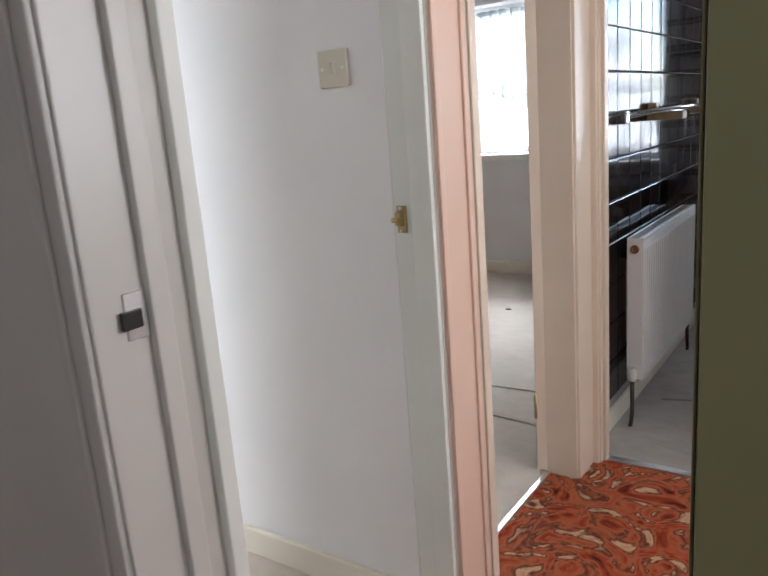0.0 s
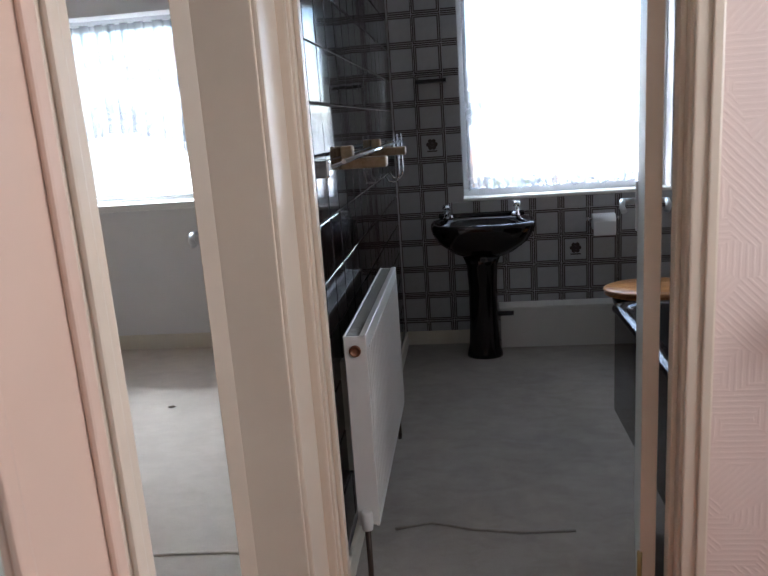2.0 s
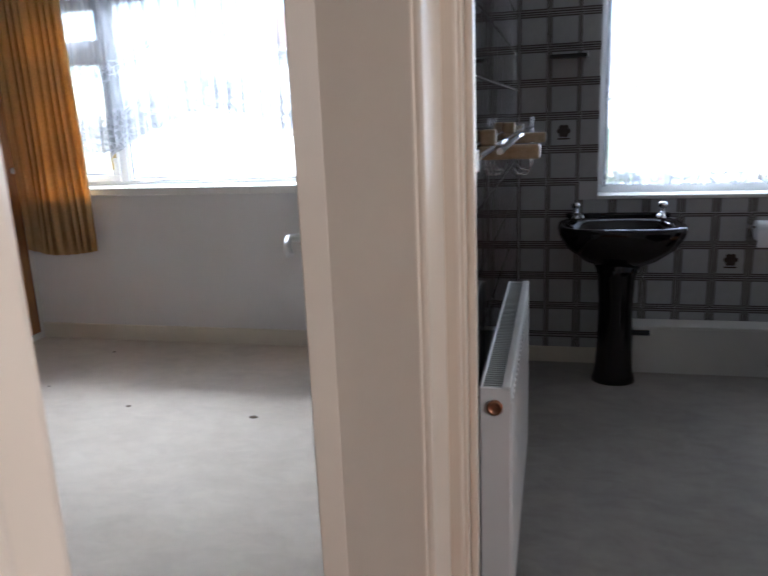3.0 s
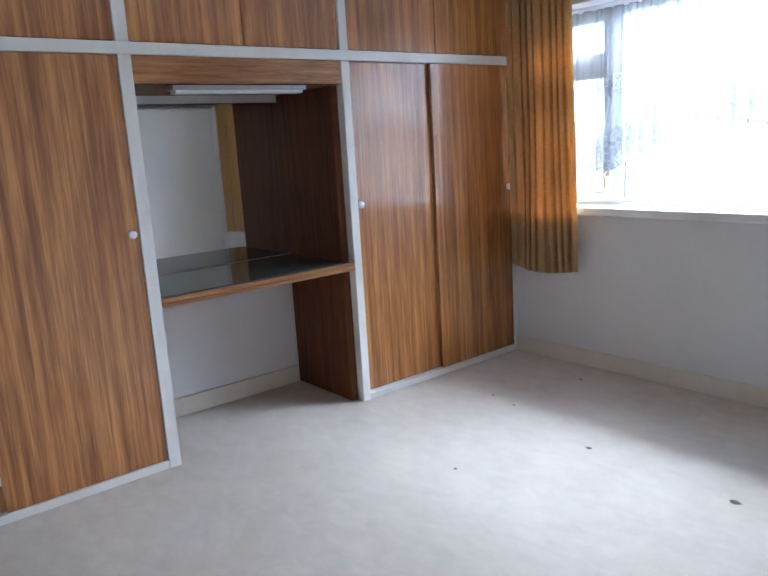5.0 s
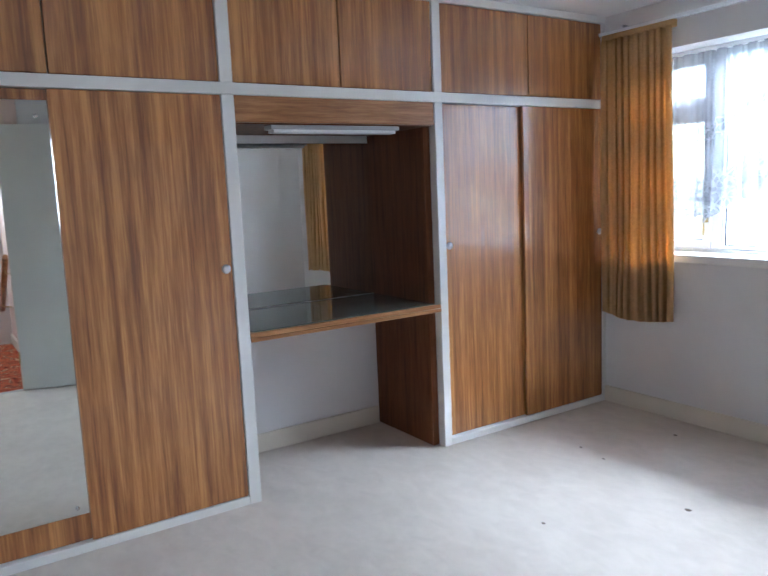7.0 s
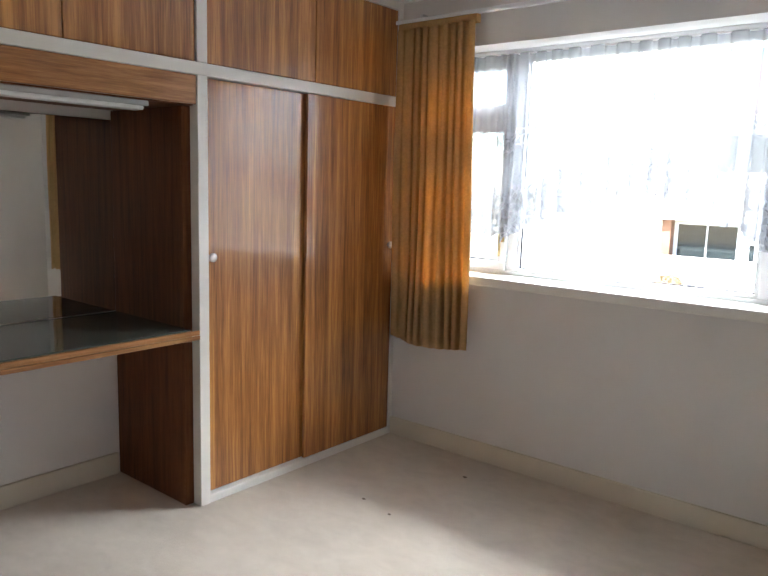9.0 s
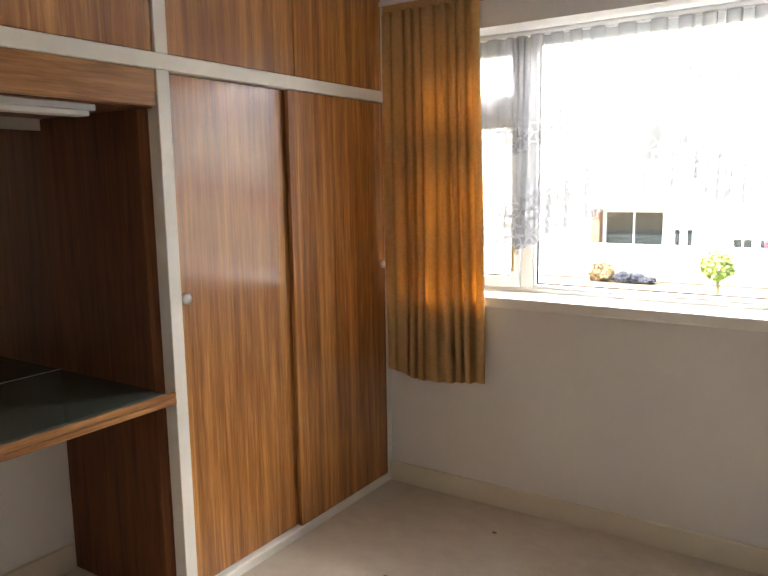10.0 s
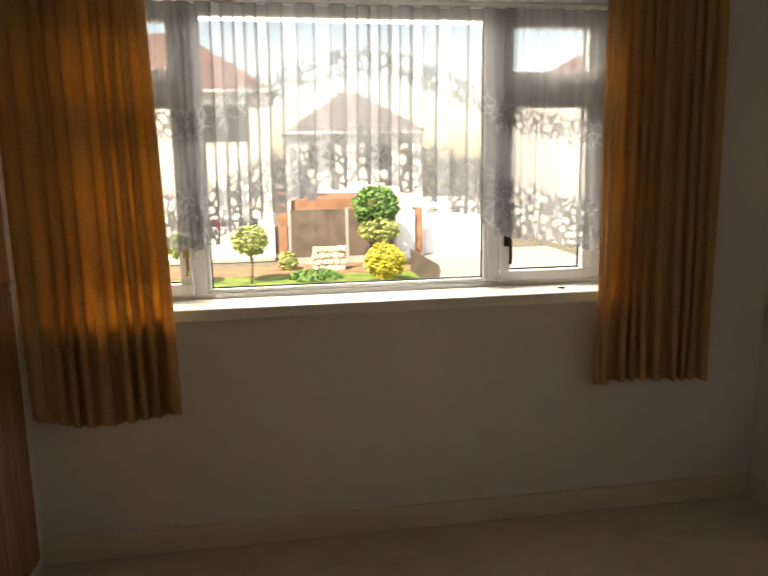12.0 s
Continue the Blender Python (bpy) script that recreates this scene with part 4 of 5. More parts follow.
def basin():
    b = holder("pedestal_basin", (3.555, -0.30, 0), "dark brown glazed pedestal wash basin with chrome taps", "wash basin")
    cx, cy, n = 3.556, -0.31, 40

    def ring(bm, rx, ry, z, back, dy=0.0):
        vs = []
        for k in range(n):
            a = 2 * math.pi * k / n
            c, s = math.cos(a), math.sin(a)
            p = 0.62
            x = cx + rx * math.copysign(abs(c) ** p, c)
            y = cy + dy + ry * math.copysign(abs(s) ** p, s)
            vs.append(bm.verts.new((x, min(y, back), z)))
        return vs

    bm = bmesh.new()
    rings = [ring(bm, 0.10, 0.09, 0.585, -0.10), ring(bm, 0.17, 0.14, 0.615, -0.10), ring(bm, 0.255, 0.195, 0.68, -0.097), ring(bm, 0.285, 0.215, 0.735, -0.095), ring(bm, 0.292, 0.220, 0.765, -0.094), ring(bm, 0.288, 0.216, 0.782, -0.095), ring(bm, 0.270, 0.200, 0.786, -0.100), ring(bm, 0.240, 0.148, 0.778, -0.19, -0.030), ring(bm, 0.215, 0.130, 0.72, -0.20, -0.030), ring(bm, 0.14, 0.09, 0.655, -0.22, -0.030), ring(bm, 0.03, 0.02, 0.640, -0.25, -0.030)]
    for a, c in zip(rings, rings[1:]):
        for k in range(n):
            bm.faces.new((a[k], a[(k + 1) % n], c[(k + 1) % n], c[k])).smooth = True
    bm.faces.new(list(reversed(rings[0])))
    bm.faces.new(rings[-1])
    part("bowl", bm, M_BASIN, b)
    part("splash_lip", boxes(((cx - 0.25, -0.118, 0.778), (cx + 0.25, -0.092, 0.806)), bevel=0.010, segs=3), M_BASIN, b)
    bm = bmesh.new()
    lathe(bm, [(0.104, 0.0), (0.101, 0.02), (0.090, 0.06), (0.082, 0.20), (0.080, 0.40), (0.088, 0.54), (0.115, 0.61)], pose(cx - 0.012, -0.335, 0), 32, (1.0, 0.85))
    part("pedestal", bm, M_BASIN, b)
    for x, s in ((cx - 0.205, 1), (cx + 0.205, -1)):
        bm = bmesh.new()
        lathe(bm, [(0.020, 0), (0.018, 0.008), (0.013, 0.012), (0.013, 0.045)], pose(x, -0.165, 0.784), 16)
        tap = part("tap", bm, M_CHROME, b, "chrome pillar tap")
        bm = bmesh.new()
        tube(bm, [(x, -0.165, 0.806), (x + s * 0.015, -0.20, 0.812), (x + s * 0.03, -0.245, 0.806), (x + s * 0.032, -0.252, 0.795)], 0.009, 12)
        part("spout", bm, M_CHROME, tap)
        bm = bmesh.new()
        lathe(bm, [(0.009, 0), (0.010, 0.008), (0.022, 0.014), (0.024, 0.028), (0.017, 0.038), (0.004, 0.041)], pose(x, -0.165, 0.828), 14)
        part("tap_head", bm, M_CHROME, tap)
    return local(b)


basin()
pb = holder("pipe_boxing", (4.1, -0.16, 0), "white painted pipe boxing along the tiled wall", "pipe boxing")
part("front_board", boxes(((3.645, -0.215, 0.0), (4.79, -0.200, 0.235)), bevel=0.002), M_WHITEWOOD, pb)
part("top_board", boxes(((3.640, -0.220, 0.236), (4.79, -0.089, 0.250)), bevel=0.003), M_WHITEWOOD, pb)
local(pb)
tp = holder("waste_stub", (3.69, -0.225, 0.22), "short dark waste pipe stub on the boxing", "pipe")
_b = bmesh.new()
tube(_b, [(3.60, -0.235, 0.218), (3.72, -0.235, 0.218)], 0.014, 12)
part("stub", _b, M_BLACK, tp)
local(tp)
tr = holder("toilet_roll_holder", (4.25, -0.12, 0.71), "white toilet roll on a chrome wall holder", "toilet roll")
for x in (4.163, 4.337):
    part("arm", boxes(((x - 0.006, -0.150, 0.726), (x + 0.006, -0.088, 0.748)), bevel=0.003, segs=2), M_CHROME, tr)
_b = bmesh.new()
tube(_b, [(4.163, -0.142, 0.736), (4.337, -0.142, 0.736)], 0.006, 10)
part("spindle", _b, M_CHROME, tr)
_b = bmesh.new()
tube(_b, [(4.187, -0.142, 0.722), (4.313, -0.142, 0.722)], 0.046, 28)
roll = part("roll", _b, M_PAPER, tr, "half-used white paper roll")
part("loose_sheet", boxes(((4.188, -0.1895, 0.645), (4.312, -0.1870, 0.725)), bevel=0.0005), M_PAPER, roll)
local(tr)
sf = holder("bathroom_shelf", (3.30, -0.14, 1.57), "small dark wall shelf with chrome ends", "shelf")
part("board", boxes(((3.215, -0.19, 1.560), (3.385, -0.089, 1.578)), bevel=0.004, segs=2), M_BLACK, sf)
part("end", boxes(((3.386, -0.19, 1.556), (3.392, -0.089, 1.584)), bevel=0.002), M_CHROME, sf)
local(sf)


def toilet():
    t = holder("toilet", (4.45, -0.55, 0), "dark brown toilet with a varnished wooden seat", "toilet")
    cx, cy = 4.42, -0.62
    bm = bmesh.new()
    lathe(bm, [(0.12, 0.0), (0.115, 0.03), (0.095, 0.10), (0.11, 0.20), (0.165, 0.30), (0.185, 0.37), (0.185, 0.40)], pose(cx + 0.02, cy, 0), 32, (1.25, 0.98))
    part("bowl", bm, M_BASIN, t)
    for nm, z0, z1, g in (("seat", 0.402, 0.420, 0.0), ("lid", 0.422, 0.442, 0.004)):
        bm = bmesh.new()
        lathe(bm, [(0.20 + g, z0), (0.213 + g, z0 + 0.005), (0.213 + g, z1 - 0.007), (0.20 + g, z1), (0.10, z1 + 0.003), (0.01, z1 + 0.004)], pose(cx + 0.02, cy, 0), 40, (1.28, 0.92))
        part(nm, bm, M_SEAT, t, "glossy varnished wooden " + nm)
    part("cistern", boxes(((4.66, cy - 0.21, 0.42), (4.795, cy + 0.21, 0.78)), bevel=0.02, segs=3), M_BASIN, t)
    part("cistern_lid", boxes(((4.65, cy - 0.22, 0.782), (4.797, cy + 0.22, 0.81)), bevel=0.010, segs=3), M_BASIN, t)
    return local(t)


toilet()


def bathtub():
    b = holder("bathtub", (4.45, -1.9, 0), "dark brown bath with a matching side panel", "bath")
    x0, x1, y0, y1 = 4.085, 4.795, -2.74, -1.16
    part("side_panel", boxes(((x0 + 0.02, y0, 0.0), (x0 + 0.032, y1 - 0.02, 0.47)), bevel=0.002), M_BASIN, b)
    part("end_panel", boxes(((x0 + 0.033, y1 - 0.032, 0.0), (x1, y1 - 0.02, 0.47)), bevel=0.002), M_BASIN, b)

    def ring(bm, a, c, d, e, r, z):
        vs = []
        for cx, cy, s in ((c - r, e - r, 0), (a + r, e - r, 90), (a + r, d + r, 180), (c - r, d + r, 270)):
            for k in range(8):
                w = radians(s + k * 90 / 7)
                vs.append(bm.verts.new((cx + r * math.cos(w), cy + r * math.sin(w), z)))
        return vs

    bm = bmesh.new()
    rs = [ring(bm, x0 + 0.01, x1, y0, y1 - 0.01, 0.05, 0.47), ring(bm, x0, x1, y0, y1, 0.06, 0.485), ring(bm, x0 + 0.004, x1, y0, y1 - 0.004, 0.06, 0.503), ring(bm, x0 + 0.02, x1 - 0.01, y0 + 0.01, y1 - 0.02, 0.06, 0.510), ring(bm, x0 + 0.075, x1 - 0.06, y0 + 0.06, y1 - 0.09, 0.12, 0.505), ring(bm, x0 + 0.10, x1 - 0.08, y0 + 0.10, y1 - 0.13, 0.14, 0.46), ring(bm, x0 + 0.15, x1 - 0.13, y0 + 0.2, y1 - 0.22, 0.14, 0.12)]
    for a, c in zip(rs, rs[1:]):
        for k in range(len(a)):
            bm.faces.new((a[k], a[(k + 1) % len(a)], c[(k + 1) % len(a)], c[k])).smooth = True
    bm.faces.new(rs[-1])
    part("tub", bm, M_BASIN, b)
    return local(b)


bathtub()

# handrail on the landing
hr = holder("handrail", (4.6, -2.93, 0.7), "brown varnished wooden stair handrail on the landing wall", "handrail")
_b = bmesh.new()
tube(_b, [(4.15, -2.93, 0.95), (5.0, -2.93, 0.38)], 0.027, 14)
part("rail", _b, M_TEAK_H, hr)
for x in (4.3, 4.85):
    z = 0.95 - (x - 4.15) * 0.57 / 0.85
    _b = bmesh.new()
    tube(_b, [(x, -2.93, z - 0.01), (x, -2.93, z - 0.06), (x, -2.855, z - 0.07)], 0.007, 8)
    part("bracket", _b, M_BRASS, hr)
local(hr)

# ---- garden and houses seen from the window ----
GZ = -2.72
M_LAWN = painted("lawn", (0.17, 0.26, 0.05), 0.95, 30, 0.8, 0.25)
M_SOIL = painted("dry_soil", (0.30, 0.19, 0.11), 0.95, 25, 0.8, 0.25)
M_ROAD = painted("pale_concrete_drive", (0.38, 0.35, 0.32), 0.9, 30, 0.3, 0.08)
M_GROUND = painted("rough_ground", (0.16, 0.15, 0.11), 0.95, 2, 0.5, 0.2)
M_RENDER = painted("white_house_render", (0.78, 0.77, 0.74), 0.85, 20, 0.2, 0.03)
M_BRICK = painted("red_brick", (0.30, 0.155, 0.095), 0.9, 12, 0.4, 0.2)
M_FENCE = painted("weathered_fence_board", (0.135, 0.105, 0.085), 0.85, 20, 0.4, 0.2)
M_CONC = painted("concrete_post", (0.36, 0.35, 0.33), 0.9, 25, 0.3, 0.08)
M_ROOF = painted("brown_roof_tile", (0.18, 0.10, 0.075), 0.85, 10, 0.5, 0.15)
M_ROOFG = painted("grey_roof_tile", (0.20, 0.19, 0.19), 0.85, 10, 0.5, 0.15)
M_DARKGLASS = mat("dark_window_glass", (0.02, 0.028, 0.03), 0.05)
M_PALESTONE = painted("pale_garden_stone", (0.62, 0.53, 0.42), 0.9, 9, 0.8, 0.15)
M_PINK = mat("pink_plastic", (0.62, 0.08, 0.14), 0.4)
M_BAG = painted("dark_plastic_sheet", (0.035, 0.04, 0.055), 0.3, 8, 0.4, 0.2)
M_STONE = painted("garden_stone", (0.40, 0.33, 0.26), 0.9, 9, 0.8, 0.3)


def leaf_mat(name, a, b):
    m = mat(name, a, 0.6)
    i = node(m, "ShaderNodeNewGeometry")
    link(m, ramp(m, i.outputs["Random Per Island"], [(0.0, a), (1.0, b)]), bsdf(m).inputs["Base Color"])
    bsdf(m).inputs["Subsurface Weight"].default_value = 0.0
    return m


M_LEAF_L = leaf_mat("lime_leaves", (0.17, 0.23, 0.06), (0.38, 0.40, 0.14))
M_LEAF_D = leaf_mat("dark_green_leaves", (0.035, 0.11, 0.02), (0.13, 0.25, 0.06))
M_LEAF_Y = leaf_mat("golden_leaves", (0.34, 0.30, 0.03), (0.60, 0.52, 0.08))
M_LEAF_T = leaf_mat("dry_tan_leaves", (0.24, 0.16, 0.08), (0.42, 0.31, 0.17))
M_BARK = painted("grey_bark", (0.22, 0.17, 0.12), 0.9, 20, 0.8, 0.2)

fixed("ground", boxes(((-900, 0.6, GZ - 0.4), (900, 1800, GZ - 0.03))), M_GROUND, "rough open ground reaching the horizon", "ground")
fixed("lawn", boxes(((-9, 9, GZ - 0.03), (6.3, 23.4, GZ))), M_LAWN, "sunlit green back garden lawn", "lawn")
fixed("soil_border", boxes(((-9, 23.4, GZ - 0.03), (6.9, 26.0, GZ + 0.03))), M_SOIL, "dry brown soil border below the fence", "border")
fixed("drive", boxes(((6.35, 9, GZ - 0.03), (14, 29, GZ + 0.01))), M_ROAD, "pale concrete drive before the garages", "drive")


def shrub(name, x, y, z, rx, rz, material, seed, label, n=900, size=0.085, stem=True):
    s = holder(name, (x, y, GZ), label, "shrub")
    rnd = random.Random(seed)
    bm = bmesh.new()
    for _ in range(n):
        d = Vector((rnd.gauss(0, 1), rnd.gauss(0, 1), rnd.gauss(0, 1))).normalized()
        r = rnd.uniform(0.55, 1.0) ** 0.5 * (1 + 0.16 * noise.noise(d * 2.5 + Vector((seed, 0, 0))))
        c = Vector((x + d.x * rx * r, y + d.y * rx * r, max(GZ + 0.05, z + d.z * rz * r)))
        u = Vector((rnd.gauss(0, 1), rnd.gauss(0, 1), rnd.gauss(0, 1))).normalized()
        w = u.orthogonal().normalized()
        a = size * rnd.uniform(0.7, 1.4)
        bm.faces.new([bm.verts.new(c + u * a), bm.verts.new(c + w * a * 0.5), bm.verts.new(c - u * a), bm.verts.new(c - w * a * 0.5)])
    part("crown", bm, material, s)
    bm = bmesh.new()
    if stem:
        tube(bm, [(x, y, GZ - 0.02), (x + 0.04, y, (GZ + z) / 2), (x - 0.02, y, z)], 0.05, 8)
        tube(bm, [(x, y, z - rz * 0.7), (x + rx * 0.4, y - 0.1, z + 0.1)], 0.025, 6)
        tube(bm, [(x, y, z - rz * 0.7), (x - rx * 0.4, y + 0.1, z + 0.15)], 0.025, 6)
    else:
        tube(bm, [(x, y, GZ - 0.02), (x, y, z)], 0.08, 8)
    part("trunk", bm, M_BARK, s)
    return local(s)


shrub("lollipop_shrub", 0.39, 22.0, -1.22, 0.62, 0.52, M_LEAF_L, 1, "lime green lollipop shrub on a thin trunk")
shrub("lollipop_shrub", -1.85, 22.0, -1.35, 0.52, 0.46, M_LEAF_L, 2, "small pale green lollipop shrub on the lawn", 700)
shrub("golden_bush", 4.91, 21.1, -1.98, 0.66, 0.60, M_LEAF_Y, 3, "rounded golden-leaved bush beside the drive", 1800, 0.09, False)
shrub("evergreen_shrub", 5.25, 25.2, -0.35, 0.95, 0.75, M_LEAF_D, 4, "dark green shrub in front of the fence", 1500, 0.11)
shrub("pale_shrub", 5.25, 24.4, -1.25, 0.80, 0.45, M_LEAF_L, 5, "pale green shrub below the evergreen", 900, 0.09)
shrub("low_plant", 1.75, 24.6, -2.35, 0.36, 0.38, M_LEAF_L, 6, "small yellow-green plant by the brick pier", 350, 0.08, False)
shrub("dry_shrub", -7.0, 26.7, -2.35, 0.55, 0.40, M_LEAF_T, 9, "dry tan shrub beside the rubbish bags", 500, 0.10, False)
shrub("ground_cover", 2.6, 22.6, -2.62, 0.95, 0.18, M_LEAF_D, 7, "low green plants round the garden stone", 600, 0.08, False)

st = holder("garden_stone", (3.28, 24.2, GZ), "pale tan stone rockery wall with thick mortar", "rockery")
rs_ = random.Random(12)
part("mortar", boxes(((2.66, 24.12, GZ), (3.90, 24.40, GZ + 0.93)), bevel=0.05, segs=2), M_STONE, st, "rough tan mortar")
for row in range(4):
    for col in range(5):
        w, h = rs_.uniform(0.18, 0.24), rs_.uniform(0.16, 0.22)
        x, z = 2.78 + col * 0.25 + (0.06 if row % 2 else -0.03) + rs_.uniform(-0.02, 0.02), GZ + 0.13 + row * 0.235 + rs_.uniform(-0.02, 0.02)
        bm = bmesh.new()
        add_box(bm, (x - w / 2, 24.02, z - h / 2), (x + w / 2, 24.2, z + h / 2), 0.06, 2)
        for v in bm.verts:
            v.co += Vector((rs_.uniform(-1, 1), rs_.uniform(-1, 1), rs_.uniform(-1, 1))) * 0.018
        part("stone", bm, M_PALESTONE, st)
local(st)

gw = holder("garden_wall", (-4, 27.5, GZ), "low white rendered garden wall with a flat coping", "garden wall")
part("wall", boxes(((-14.0, 27.42, GZ), (1.32, 27.58, -1.30)), bevel=0.01), M_RENDER, gw)
part("coping", boxes(((-14.0, 27.38, -1.299), (1.34, 27.62, -1.24)), bevel=0.012), M_RENDER, gw)
part("plinth", boxes(((-14.0, 27.36, GZ), (1.30, 27.415, GZ + 0.16)), bevel=0.01), M_CONC, gw, "grey concrete plinth")
local(gw)
bm = bmesh.new()
lathe(bm, [(0.11, 0), (0.15, 0.26), (0.165, 0.28), (0.155, 0.285), (0.14, 0.26), (0.10, 0.03)], pose(-0.95, 27.5, -1.2395), 20)
thing("bucket", bm, M_PINK, "pink plastic bucket standing on the white wall", "bucket")
bags = holder("rubbish_bag", (-5.6, 26.7, GZ), "heap of slumped dark grey plastic rubbish bags", "rubbish bags")
for x, y, r, h in ((-6.05, 26.5, 0.34, 0.42), (-5.55, 26.8, 0.40, 0.36), (-5.1, 26.7, 0.30, 0.26)):
    bm = bmesh.new()
    bmesh.ops.create_icosphere(bm, subdivisions=4, radius=1.0)
    for v in bm.verts:
        k = 1 + 0.30 * noise.noise(v.co * 2.2 + Vector((x * 3, 0, 0))) + 0.10 * noise.noise(v.co * 7)
        v.co = Vector((x + v.co.x * r * k, y + v.co.y * r * k, GZ + max(0.0, (v.co.z * 0.6 + 0.45) * h * k)))
    part("bag", bm, M_BAG, bags)
local(bags)

fn = holder("garden_fence", (4.0, 26.0, GZ), "weathered close-boarded fence between concrete posts", "fence")
for px in (1.90, 4.20, 6.15):
    part("post", boxes(((px - 0.06, 25.94, GZ), (px + 0.06, 26.06, -0.46)), bevel=0.01), M_CONC, fn)
for a, b in ((1.96, 4.14), (4.26, 6.09)):
    part("gravel_board", boxes(((a, 25.97, GZ), (b, 26.03, GZ + 0.30)), bevel=0.008), M_CONC, fn)
    n = int((b - a) / 0.115)
    for k in range(n):
        x = a + k * (b - a) / n
        part("board", boxes(((x, 25.975 - 0.008 * (k % 2), GZ + 0.31), (x + (b - a) / n + 0.004, 25.998 - 0.008 * (k % 2), -0.55))), M_FENCE, fn)
    part("cap", boxes(((a, 25.96, -0.55), (b, 26.03, -0.51)), bevel=0.005), M_FENCE, fn)
local(fn)


def house(name, x0, x1, y0, y1, wall_top, ridge, wall_m, roof_m, label, windows=(), door_list=(), hip=True):
    h = holder(name, ((x0 + x1) / 2, y0, GZ), label, "house")
    part("wall", boxes(((x0, y0, GZ - 0.05), (x1, y1, wall_top))), wall_m, h)
    if ridge:
        bm = bmesh.new()
        o, yc = 0.35, (y0 + y1) / 2
        ins = min((x1 - x0) / 2 - 0.2, (y1 - y0) / 2) if hip else -0.0
        b = [bm.verts.new(p) for p in ((x0 - o, y0 - o, wall_top), (x1 + o, y0 - o, wall_top), (x1 + o, y1 + o, wall_top), (x0 - o, y1 + o, wall_top))]
        c = [bm.verts.new(p) for p in ((x0 - o + ins, yc, ridge), (x1 + o - ins, yc, ridge))]
        for f in ((b[0], b[1], c[1], c[0]), (b[2], b[3], c[0], c[1]), (b[1], b[2], c[1]), (b[3], b[0], c[0]), (b[3], b[2], b[1], b[0])):
            bm.faces.new(f)
        part("roof", bm, roof_m, h)
        part("gutter", boxes(((x0 - 0.4, y0 - 0.48, wall_top - 0.10), (x1 + 0.4, y0 - 0.36, wall_top + 0.02)), bevel=0.02), M_UPVC, h)
    for wx0, wx1, wz0, wz1 in windows:
        w = part("window", boxes(((wx0 - 0.07, y0 - 0.05, wz0 - 0.07), (wx1 + 0.07, y0 - 0.001, wz0)), ((wx0 - 0.07, y0 - 0.05, wz1), (wx1 + 0.07, y0 - 0.001, wz1 + 0.07)), ((wx0 - 0.07, y0 - 0.05, wz0), (wx0, y0 - 0.001, wz1)), ((wx1, y0 - 0.05, wz0), (wx1 + 0.07, y0 - 0.001, wz1)), (((wx0 + wx1) / 2 - 0.03, y0 - 0.05, wz0), ((wx0 + wx1) / 2 + 0.03, y0 - 0.001, wz1))), M_UPVC, h)
        part("pane", boxes(((wx0, y0 - 0.02, wz0), (wx1, y0 - 0.004, wz1))), M_DARKGLASS, w)
    for dx0, dx1, dz1, dm in door_list:
        part("door", boxes(((dx0, y0 - 0.05, GZ + 0.02), (dx1, y0 - 0.002, dz1)), bevel=0.01), dm, h)
    return local(h)


house("white_house", -13.0, 1.30, 29.5, 38, 4.4, 7.4, M_RENDER, M_ROOF, "white rendered two-storey house across the garden", ((-7.62, -5.2, -1.85, 0.0), (-2.41, -1.72, -1.75, -1.06), (-1.42, -0.62, -1.75, -1.06), (-0.22, 0.64, -1.75, -1.06), (-1.54, 0.44, 2.24, 3.8), (-6.5, -4.2, 2.24, 3.8)), ())
cp = holder("porch_canopy", (-6.3, 28.9, 0.2), "flat white porch canopy on a brick pier and white door", "porch")
part("roof", boxes(((-8.5, 28.6, 0.19), (-4.0, 29.49, 0.36)), bevel=0.02), M_UPVC, cp)
part("felt", boxes(((-8.5, 28.6, 0.362), (-4.0, 29.49, 0.40)), bevel=0.01), M_ROOFG, cp, "grey felt covering")
part("pier", boxes(((-8.2, 29.0, GZ), (-7.8, 29.49, 0.188)), bevel=0.01), M_BRICK, cp, "red brick pier")
dr = part("door", boxes(((-4.96, 29.42, GZ + 0.02), (-3.64, 29.495, 0.0)), bevel=0.01), M_UPVC, cp, "white front door")
for x in (-4.69, -4.19):
    part("pane", boxes(((x, 29.405, -1.75), (x + 0.2, 29.418, -0.72)), bevel=0.003), M_DARKGLASS, dr)
local(cp)
house("brick_garage", 2.3, 6.0, 29.0, 34, -0.25, 0, M_BRICK, M_ROOF, "low brick outbuilding behind the fence")
house("far_house", 2.6, 10.5, 40, 48, 3.0, 5.6, M_RENDER, M_ROOFG, "distant house with a hipped grey roof", ((3.6, 5.2, 0.9, 2.3), (7.0, 8.6, 0.9, 2.3)))
house("white_garage", 6.7, 11.2, 28.0, 34, -0.55, 0, M_RENDER, M_ROOF, "white flat-roofed garage with a plain white door", (), ((7.9, 10.7, -1.0, M_UPVC),))
